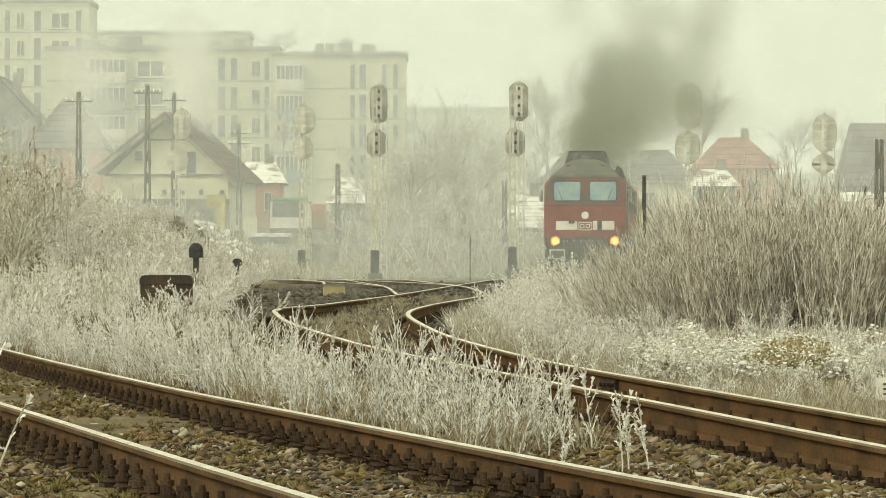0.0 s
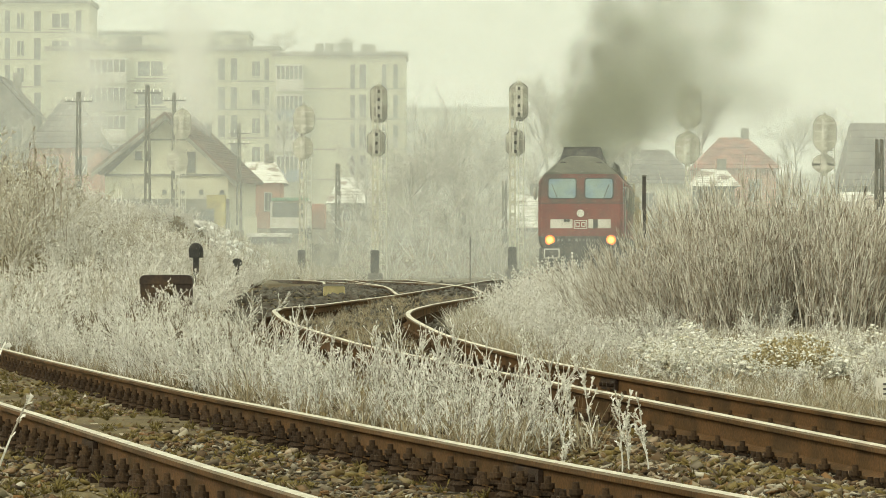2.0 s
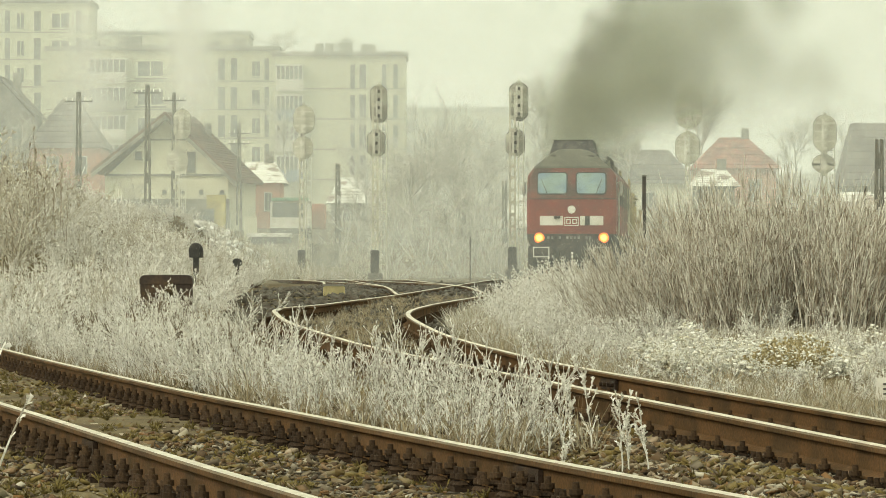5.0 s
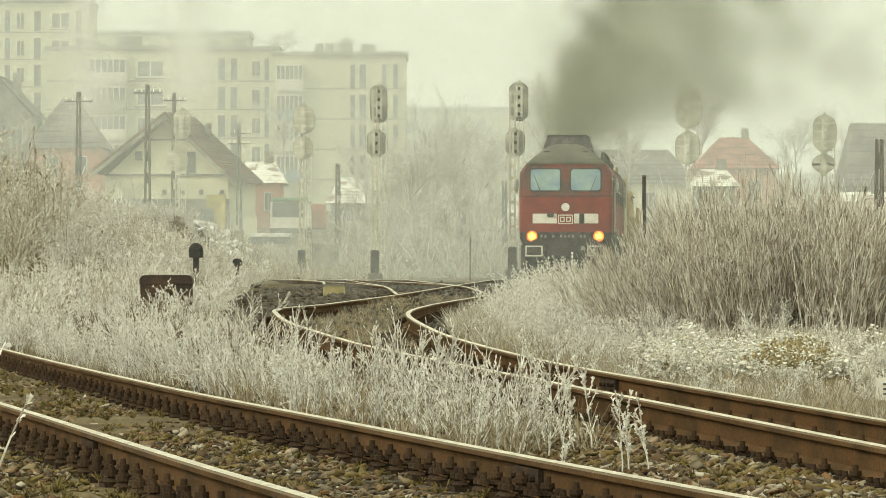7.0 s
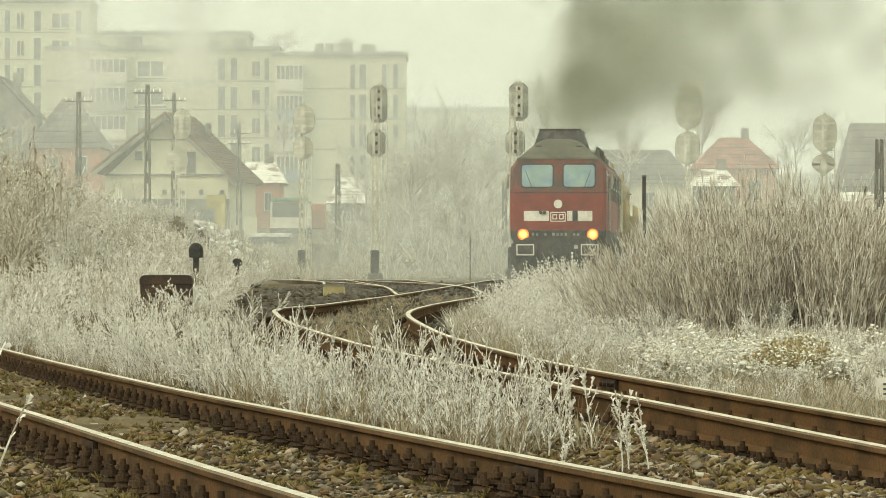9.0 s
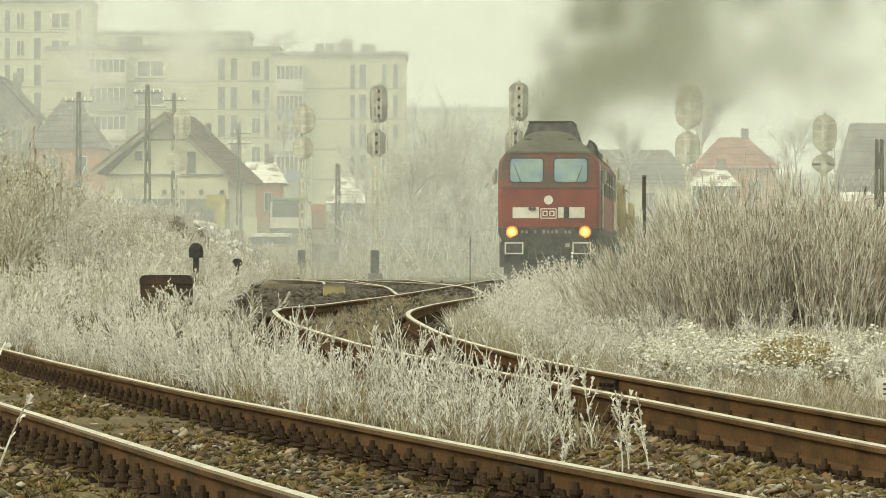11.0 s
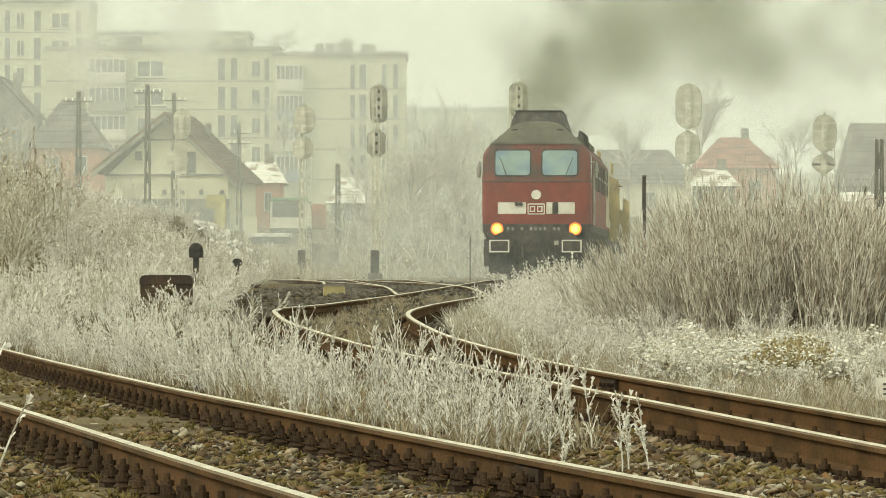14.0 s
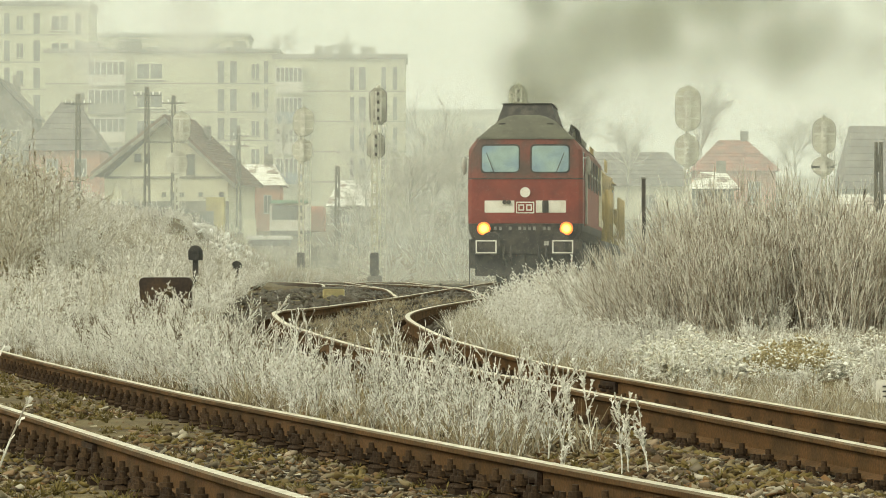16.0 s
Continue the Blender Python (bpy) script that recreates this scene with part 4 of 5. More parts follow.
def px(x, y):
    """World x for a thing y metres off that stands at this part of the view's width."""
    return (x - 784) / 9000 * y


def pz(v, y):
    return 1 + (495 - v) / 9000 * y


def head(parent, x, z, w, h, octagon):
    """The back of a signal head: a target board with housing and lamp cans."""
    k = 0.28 * w if octagon else 0.5 * w
    pts = []
    for sx, sz, a0 in ((1, 1, 0), (-1, 1, 90), (-1, -1, 180), (1, -1, 270)):
        cx, cz = sx * (w / 2 - k), sz * (h / 2 - k)
        for j in range(2 if octagon else 6):
            a = radians(a0 + (90 * j if octagon else 18 * j))
            pts.append((x + cx + k * math.cos(a), z + cz + k * math.sin(a)))
    # Round heads stand far off: their paler colours have haze painted in.
    board = part("target_board", prism(pts, 0.10, 0.14), M_SIGNAL if octagon else M_MAST, parent, "grey target board seen from behind")
    part("board_edge", prism([(x + (a - x) * 1.06, z + (b - z) * 1.03) for a, b in pts], 0.142, 0.16), M_BLACK if octagon else M_SIGNAL, board)
    if octagon:
        for o in (-0.17, 0.11):
            part("housing_edge", boxm(x + o * w, x + (o + 0.1) * w, -0.06, 0.10, z - h * 0.42, z + h * 0.42, 0.01), M_PALE, board, "pale housing edge")
        part("lamp_housing", boxm(x - w * 0.07, x + w * 0.11, -0.03, 0.09, z - h * 0.40, z + h * 0.40, 0.02), M_MAST, board)
    else:
        part("lamp_housing", boxm(x - w * 0.14, x + w * 0.10, -0.06, 0.10, z - h * 0.46, z + h * 0.40, 0.02), M_PALE, board)
        for f in (-0.22, 0.05, 0.28):
            part("bracket", boxm(x - w * 0.46, x + w * 0.46, 0.085, 0.099, z + h * f - 0.025, z + h * f + 0.025), M_PALE, board)
    n = max(2, round(h / 0.30))
    for j in range(n):
        zz = z - h * 0.34 + h * 0.68 * j / (n - 1)
        part("lamp_can", boxm(x - w * 0.06, x + w * 0.08, -0.10, -0.031 if octagon else -0.061, zz - 0.05, zz + 0.06, 0.01), M_BLACK if octagon else M_MAST, board)
    part("top_cap", tube(bmesh.new(), (x, 0.05, z + h * 0.5), (x, 0.05, z + h * 0.5 + 0.10), 0.09, 0.05, 10), M_SIGNAL, board)


def signal(x, y, base, top, heads, label):
    s = thing("railway_signal", pose(px(x, y), y, pz(base, y)), label, "railway signal", "railway signals")
    k = y / 9000
    height = (base - top) * k
    z0 = -0.9
    for o in (-0.08, 0.08):
        part("mast_leg", boxm(o - 0.036, o + 0.036, -0.03, 0.03, z0, height * 0.95), M_MAST, s)
    lat, z = bmesh.new(), 0.6
    while z < height * 0.9:
        box(lat, -0.045, 0.045, -0.02, 0.02, z, z + 0.12)
        z += 0.42
    part("lattice", lat, M_MAST, s)
    lad = bmesh.new()
    for o in (0.20, 0.38):
        box(lad, o - 0.012, o + 0.012, -0.12, -0.10, z0, height * 0.8)
    z = 0.3
    while z < height * 0.8:
        box(lad, 0.21, 0.37, -0.118, -0.102, z, z + 0.02)
        z += 0.3
    part("ladder", lad, M_MAST, s)
    part("relay_case", boxm(-0.16, 0.14, -0.2, 0.1, 0.0, 0.8, 0.03), M_BLACK, s, "black relay case at the foot")
    part("foundation", boxm(-0.25, 0.25, -0.25, 0.25, z0 - 0.4, 0.02, 0.03), M_CONCRETE, s)
    for hx, hz, w, h, octagon in heads:
        head(s, (hx - x) * k, (base - hz) * k, w * k, h * k, octagon)
    return s


signal(664, 172, 485, 150, [(670, 184, 29, 64, True), (666, 254, 30, 46, True)], "grey two-headed light signal on a pale lattice mast")
signal(907, 176, 478, 146, [(918, 180, 32, 66, True), (912, 253, 32, 46, True)], "grey two-headed light signal on a leaning lattice mast")
signal(534, 205, 478, 186, [(538, 212, 36, 50, False), (536, 262, 34, 40, False)], "foggy round-headed light signal on a lattice mast")
signal(1217, 225, 470, 150, [(1219, 188, 44, 78, False), (1217, 262, 42, 56, False)], "tall foggy signal with long oval heads")
signal(1459, 190, 480, 203, [(1460, 236, 40, 64, False), (1458, 290, 40, 34, False)], "foggy oval signal rising behind the willow bushes")
signal(314, 235, 430, 195, [(322, 220, 30, 52, False), (314, 284, 36, 40, False)], "foggy round signal standing before the cream house")


def dwarf_signal(x, y, top, base, w, label):
    k = y / 9000
    d = thing("dwarf_signal", pose(px(x, y), y, pz(base, y)), label, "dwarf signal", "dwarf signals")
    h = (base - top) * k
    hood = [(-w * k / 2, h * 0.45), (w * k / 2, h * 0.45)] + [(w * k / 2 * math.cos(radians(a)), h * 0.72 + h * 0.28 * math.sin(radians(a))) for a in range(0, 181, 20)]
    part("case", prism(hood, -0.1, 0.14), M_BLACK, d)
    for z in (0.60, 0.82):
        can = tube(bmesh.new(), (0, -0.1, h * z), (0, -0.2, h * z), w * k * 0.28, w * k * 0.28, 12)
        part("hood", can, M_BLACK, d)
    part("post", boxm(-w * k * 0.2, w * k * 0.2, -0.05, 0.08, -0.7, h * 0.5, 0.01), M_BLACK, d)


dwarf_signal(347, 92, 430, 478, 25, "black dwarf signal with hooded lamps in frosted scrub")
dwarf_signal(420, 104, 458, 482, 17, "small black dwarf signal in frosted scrub")


def cabinet(x0, x1, v0, v1, y):
    c = thing("trackside_cabinet", pose(px(x0, y), y, pz(v1, y)), "rusty black trackside cabinet half hidden by frosted weeds", "cabinet")
    w, h = (x1 - x0) * y / 9000, (v1 - v0) * y / 9000
    M = mat("dark_rusty_sheet", (0.035, 0.022, 0.015), 0.7, vary=0.3, scale=3, fine=30, bump=0.15, second=(0.07, 0.04, 0.02))
    rim = [(0.0, -0.5), (w, -0.5), (w, h - 0.05), (w - 0.015, h - 0.015), (w - 0.05, h), (0.05, h), (0.015, h - 0.015), (0.0, h - 0.05)]
    part("case", prism(rim, 0.03, 0.36), M, c)
    part("lid", prism([(-0.008, h - 0.10), (w + 0.008, h - 0.10), (w + 0.008, h - 0.045), (w - 0.012, h - 0.008), (w - 0.05, h + 0.008), (0.05, h + 0.008), (0.012, h - 0.008), (-0.008, h - 0.045)], 0.0, 0.37), M, c)
    rust = mat("brown_rust", (0.075, 0.05, 0.022), 0.8, vary=0.3, scale=4, fine=40)
    for a, b in ((0.03, 0.47), (0.53, 0.97)):
        d = part("door", boxm(w * a, w * b, 0.008, 0.03, -0.48, h - 0.085, 0.004), M, c)
        part("hinge", boxm(w * a + 0.01, w * a + 0.05, -0.004, 0.008, h * 0.55, h * 0.62), rust, d)
    part("centre_strip", boxm(w * 0.47, w * 0.64, -0.004, 0.007, -0.48, h - 0.08), rust, c, "rust-brown strip between the doors")


cabinet(248, 339, 488, 566, 60)


def block(x0, x1, v0, v1, y):
    b = thing("concrete_block", pose(px(x0, y), y, pz(v1, y)), "pale yellow painted concrete block in the yard", "concrete block")
    w, h = (x1 - x0) * y / 9000, (v1 - v0) * y / 9000
    part("block_body", boxm(0, w, 0, 0.35, -0.3, h - 0.03, 0.015), mat("pale_yellow_paint", (0.80, 0.70, 0.38), 0.8, vary=0.12, scale=3, fine=30, bump=0.05, second=(0.66, 0.56, 0.30)), b)
    part("cap", boxm(-0.01, w + 0.01, -0.01, 0.36, h - 0.03, h, 0.008), M_CONCRETE, b)


block(572, 610, 504, 525, 88)


def small_post(x, top, base, y, w=0.06, label="thin dark marker post beside the track"):
    p = thing("marker_post", pose(px(x, y), y, pz(base, y)), label, "post", "marker posts")
    h = (base - top) * y / 9000
    part("shaft", boxm(-w / 2, w / 2, -w / 2, w / 2, -0.5, h - 0.03, 0.004), M_BLACK, p)
    part("cap", boxm(-w * 0.6, w * 0.6, -w * 0.6, w * 0.6, h - 0.03, h, 0.004), M_CONCRETE, p)


small_post(1140, 310, 420, 98, 0.075)
small_post(832, 418, 490, 160, 0.035, "thin banded marker post in the yard")
small_post(1531, 330, 440, 90, 0.04)

s = thing("distance_marker", pose(px(1574, 36), 36, ground_z(px(1574, 36), 36)), "small white trackside marker with a dark character", "marker")
part("marker_face", boxm(-0.09, 0.12, 0, 0.04, 0.08, 0.24, 0.006), M_WHITE, s)
for dz in (0.12, 0.155, 0.19):
    part("character_bar", boxm(-0.045, 0.0, -0.006, 0.0, dz, dz + 0.012), M_BLACK, s)
part("marker_foot", boxm(-0.03, 0.05, 0.005, 0.035, -0.2, 0.08), M_CONCRETE, s)

# ---------- poles ----------
M_POLE = mat("weathered_dark_concrete", (0.11, 0.105, 0.085), 0.95, vary=0.25, scale=1, fine=14, bump=0.2, second=(0.17, 0.16, 0.13))

def pole(x, y, top, base, arms, label):
    k = y / 9000
    p = thing("utility_pole", pose(px(x, y), y, pz(base, y)), label, "utility pole", "concrete utility poles")
    h = (base - top) * k
    for s in (-1, 1):
        leg = bmesh.new()
        tube(leg, (s * 0.13, 0, -2.5), (s * 0.07, 0, h), 0.07, 0.055, 6)
        part("leg", leg, M_POLE, p)
    web, z = bmesh.new(), 0.3
    while z < h:
        box(web, -0.10, 0.10, -0.03, 0.03, z, z + 0.5)
        z += 1.1
    part("web", web, M_POLE, p)
    for dz in arms:
        arm = part("crossarm", boxm(-0.7, 0.7, -0.04, 0.04, h - dz, h - dz + 0.07), M_BLACK, p)
        for u in (-0.62, -0.3, 0.3, 0.62):
            part("insulator", tube(bmesh.new(), (u, 0, h - dz + 0.07), (u, 0, h - dz + 0.24), 0.045, 0.03, 6), M_WHITE, arm)


pole(139, 250, 163, 350, (0.5,), "hazy grey concrete pole with a crossarm")
pole(261, 255, 150, 335, (0.45,), "tall hazy concrete pole with a crossarm")
pole(308, 290, 167, 360, (0.4,), "hazy concrete pole behind the gable")
pole(423, 330, 228, 330, (0.35, 1.0), "foggy pole with two crossarms")
pole(821, 300, 280, 440, (), "bare foggy pole among the trees")
pole(598, 260, 292, 470, (), "slanting bare foggy pole")
pole(893, 260, 320, 440, (), "short foggy pole beside the shed")
pole(1556, 150, 247, 450, (), "plain dark concrete pole behind the bushes")
# ---------- houses and flats ----------
M_WALL = mat("cream_render", (0.74, 0.72, 0.56), 0.95, vary=0.1, scale=0.5, fine=8, bump=0.1, second=(0.64, 0.62, 0.48))
M_PINK = mat("salmon_render", (0.55, 0.28, 0.20), 0.95, vary=0.1, scale=0.6, fine=8, bump=0.1, second=(0.47, 0.25, 0.19))
M_YELLOW = mat("ochre_render", (0.55, 0.46, 0.16), 0.95, vary=0.1, scale=0.6, fine=8, bump=0.1)
M_TILE = mat("brown_roof_tile", (0.155, 0.095, 0.065), 0.9, vary=0.25, scale=1.0, fine=6, bump=0.3, second=(0.11, 0.075, 0.058))
M_REDTILE = mat("red_roof_tile", (0.34, 0.125, 0.09), 0.9, vary=0.2, scale=1.0, fine=6, bump=0.3)
M_SNOW = mat("thin_snow_on_tiles", (0.80, 0.79, 0.74), 0.8, vary=0.1, scale=0.8, fine=5, bump=0.2, second=(0.30, 0.24, 0.20), spread=(0.52, 0.6))
M_SNOWBANK = mat("old_snow", (0.84, 0.84, 0.82), 0.8, vary=0.06, scale=1.5, fine=8, bump=0.2, second=(0.74, 0.73, 0.69))
M_DARKROOF = mat("dark_slate_roof", (0.10, 0.085, 0.08), 0.9, vary=0.2, scale=0.6, fine=5, bump=0.2, second=(0.16, 0.14, 0.13))
M_PANE = mat("dark_window_glass", (0.15, 0.16, 0.155), 0.12, vary=0.1, scale=1, fine=4, bump=0.0)
M_PANEL = mat("panel_block_render", (0.62, 0.61, 0.46), 0.95, vary=0.06, scale=0.12, fine=2, bump=0.03, second=(0.52, 0.51, 0.39))
M_PANEL_DARK = mat("grey_panel_render", (0.34, 0.33, 0.29), 0.95, vary=0.06, scale=0.12, fine=2, bump=0.03)
M_BLUE = mat("blue_balcony_sheet", (0.20, 0.26, 0.34), 0.8, vary=0.08, scale=0.3, fine=4, bump=0.03)
M_WOOD = mat("grey_fence_wood", (0.30, 0.29, 0.24), 0.9, vary=0.2, scale=1, fine=10, bump=0.2)


def window(parent, x0, x1, z0, z1, y, frame_mat=None, bars_n=1):
    """A window standing 3 cm proud of a wall that faces the camera at depth y."""
    w = part("window", boxm(x0, x1, y - 0.03, y + 0.05, z0, z1), M_PANE, parent)
    f = (x1 - x0) * 0.06 + 0.02
    fr = bmesh.new()
    for a, b, c, d in ((x0 - f, x1 + f, z0 - f, z0), (x0 - f, x1 + f, z1, z1 + f), (x0 - f, x0, z0, z1), (x1, x1 + f, z0, z1)):
        box(fr, a, b, y - 0.06, y + 0.04, c, d)
    for k in range(1, bars_n + 1):
        xm = x0 + (x1 - x0) * k / (bars_n + 1)
        box(fr, xm - f * 0.4, xm + f * 0.4, y - 0.055, y - 0.03, z0, z1)
    part("window_frame", fr, frame_mat or M_WHITE, w)
    part("sill", boxm(x0 - 2 * f, x1 + 2 * f, y - 0.14, y + 0.02, z0 - 2 * f, z0 - f), M_CONCRETE, w)
    return w


def house_in_front():
    """The cream gabled house: the gable faces the railway, the roof runs back to the right."""
    y = 330.0
    X, Z = (lambda x: px(x, y)), (lambda v: pz(v, y))
    h = thing("house", pose(0, 0, 0), "cream rendered house with a brown tiled gable roof", "house", "houses beyond the railway")
    xl, xr, eave, apex, low = X(186), X(404), Z(314), Z(213), Z(420) - 3
    xm = X(293)
    depth, run = 11.0, 1.36
    wall = bmesh.new()
    pts = [(xl, low), (xr, low), (xr, eave), (xm, apex), (xl, eave)]
    a = [wall.verts.new((x, y, z)) for x, z in pts]
    b = [wall.verts.new((x + run, y + depth, z)) for x, z in pts]
    wall.faces.new(a), wall.faces.new(b[::-1])
    for i in range(5):
        wall.faces.new((a[(i + 1) % 5], a[i], b[i], b[(i + 1) % 5]))
    bmesh.ops.recalc_face_normals(wall, faces=wall.faces[:])
    part("wall", wall, M_WALL, h)

    def slope(x_eave, z_eave, side):
        bm = bmesh.new()
        t, over = 0.22, 0.8
        p = [(x_eave, y - over, z_eave), (xm, y - over, apex + 0.32), (xm + run, y + depth, apex + 0.32), (x_eave + run, y + depth, z_eave)]
        lo = [bm.verts.new(c) for c in p]
        up = [bm.verts.new((c[0], c[1], c[2] + t)) for c in p]
        bm.faces.new(lo), bm.faces.new(up)
        for i in range(4):
            bm.faces.new((lo[i], lo[(i + 1) % 4], up[(i + 1) % 4], up[i]))
        bmesh.ops.recalc_face_normals(bm, faces=bm.faces[:])
        r = part("roof", bm, M_TILE, h, "brown tiled roof slope")
        n = 24
        for k in range(n):
            f0 = (k + 0.5) / n
            row = bmesh.new()
            xa, za = x_eave + (xm - x_eave) * f0, z_eave + (apex + 0.32 - z_eave) * f0 + t
            tube(row, (xa, y - over, za), (xa + run, y + depth, za), 0.05, 0.05, 5)
            part("tile_course", row, M_TILE, r)
        barge = bmesh.new()
        q = [(x_eave, z_eave), (xm, apex + 0.32), (xm, apex + 0.02), (x_eave, z_eave - 0.3)]
        part("bargeboard", prism(q, y - over - 0.06, y - over, barge), M_WOOD, r)
    slope(X(162), Z(308), -1)
    slope(X(418), Z(323), 1)
    part("string_course", boxm(xl - 0.05, xr + 0.05, y - 0.1, y + 0.05, Z(312), Z(308)), M_CONCRETE, h)
    part("string_course", boxm(X(250), X(334), y - 0.1, y + 0.05, Z(249), Z(246)), M_CONCRETE, h)
    part("plinth", boxm(xl - 0.08, xr + 0.08, y - 0.15, y + 0.05, low, Z(352)), M_CONCRETE, h)
    window(h, X(240), X(250), Z(281), Z(269), y, M_CONCRETE, 0)
    window(h, X(332), X(345), Z(304), Z(270), y, M_CONCRETE, 0)
    for x in (291, 323, 356, 393):
        window(h, X(x - 3), X(x + 3), Z(343), Z(337), y, M_CONCRETE, 0)
    part("yellow_porch", boxm(X(368), X(400), y - 2.0, y - 0.12, low, Z(346)), M_YELLOW, h, "ochre rendered porch")
    window(h, X(358), X(380), Z(392), Z(372), y - 2.0, M_CONCRETE, 0)
    for x in (406, 428):
        part("gate_post", boxm(X(x - 2.5), X(x + 2.5), y - 2.1, y - 1.8, low, Z(373)), M_CONCRETE, h)
    part("chimney", boxm(X(352), X(364), y + 8, y + 8.6, Z(260), Z(212)), M_CONCRETE, h)
    return h


house_in_front()


def gabled(x0, x1, v_eave, v_apex, v_base, y, wall_m, roof_m, label, depth=9.0, along_x=True, lean=0.5):
    """A plain gabled house; along_x: the roof slope faces the camera."""
    X0, X1, ze, za, zb = px(x0, y), px(x1, y), pz(v_eave, y), pz(v_apex, y), pz(v_base, y) - 2
    h = thing("house", pose(0, 0, 0), label, "house", "houses beyond the railway")
    if along_x:
        part("wall", boxm(X0, X1, y, y + depth, zb, ze), wall_m, h)
        roof = bmesh.new()
        o, c = 0.4, (X1 - X0) * 0.16 * lean * 2
        lo = [roof.verts.new(p) for p in ((X0 - o, y - o, ze), (X1 + o, y - o, ze), (X1 + o, y + depth + o, ze), (X0 - o, y + depth + o, ze))]
        hi = [roof.verts.new(p) for p in ((X0 + c, y + depth / 2, za), (X1 - c, y + depth / 2, za))]
        for q in ((lo[0], lo[1], hi[1], hi[0]), (lo[1], lo[2], hi[1]), (lo[2], lo[3], hi[0], hi[1]), (lo[3], lo[0], hi[0]), (lo[3], lo[2], lo[1], lo[0])):
            roof.faces.new(q)
        r = part("roof", roof, roof_m, h)
        for k in range(1, 9):
            f = k / 9
            cr = bmesh.new()
            tube(cr, (X0 - o + (c + o) * f, y - o + (depth / 2 + o) * f, ze + (za - ze) * f), (X1 + o - (c + o) * f, y - o + (depth / 2 + o) * f, ze + (za - ze) * f), 0.05, 0.05, 5)
            part("tile_course", cr, roof_m, r)
    else:
        xm = (X0 + X1) / 2
        part("wall", prism([(X0 + 0.3, zb), (X1 - 0.3, zb), (X1 - 0.3, ze), (xm, za - 0.2), (X0 + 0.3, ze)], y, y + depth), wall_m, h)
        part("roof", prism([(X0, ze - 0.1), (xm, za), (X1, ze - 0.1), (X1, ze + 0.1), (xm, za + 0.25), (X0, ze + 0.1)], y - 0.5, y + depth), roof_m, h)
    w = (X1 - X0)
    for f in (0.25, 0.65):
        window(h, X0 + w * f, X0 + w * f + min(1.1, w * 0.15), zb + (ze - zb) * 0.62, zb + (ze - zb) * 0.86, y)
    part("chimney", boxm(X0 + w * 0.6, X0 + w * 0.6 + 0.6, y + depth / 2 - 0.3, y + depth / 2 + 0.3, ze, za + 0.7), M_CONCRETE, h)
    return h


gabled(418, 496, 324, 284, 400, 345, M_PINK, M_SNOW, "salmon house with thin snow on its roof", 8)
gabled(52, 178, 262, 172, 330, 380, M_PINK, M_DARKROOF, "hazy house with a steep dark roof", 10, True, 1.2)
gabled(-60, 64, 205, 140, 320, 400, M_CONCRETE, M_DARKROOF, "hazy house with a dark snow-streaked roof", 10, False)
gabled(586, 668, 360, 312, 440, 390, M_CONCRETE, M_SNOW, "foggy house with snow on its tiles", 9)
gabled(893, 972, 404, 342, 470, 330, M_CONCRETE, M_SNOW, "foggy shed with a snowy roof", 9)
gabled(962, 1230, 325, 262, 400, 420, M_WALL, M_DARKROOF, "long foggy house with a dark roof", 11)
gabled(1236, 1374, 298, 240, 400, 392, M_PINK, M_REDTILE, "foggy house with a red hipped roof", 11, True, 1.0)
gabled(1235, 1300, 330, 298, 400, 330, M_CONCRETE, M_SNOW, "low outbuilding with a snowy roof", 7)
gabled(1478, 1600, 395, 338, 460, 300, M_PINK, M_SNOW, "house with thin snow on its tiled roof", 8)
gabled(1500, 1640, 330, 215, 420, 390, M_CONCRETE, M_DARKROOF, "tall foggy house with a dark roof", 10, True, 0.3)


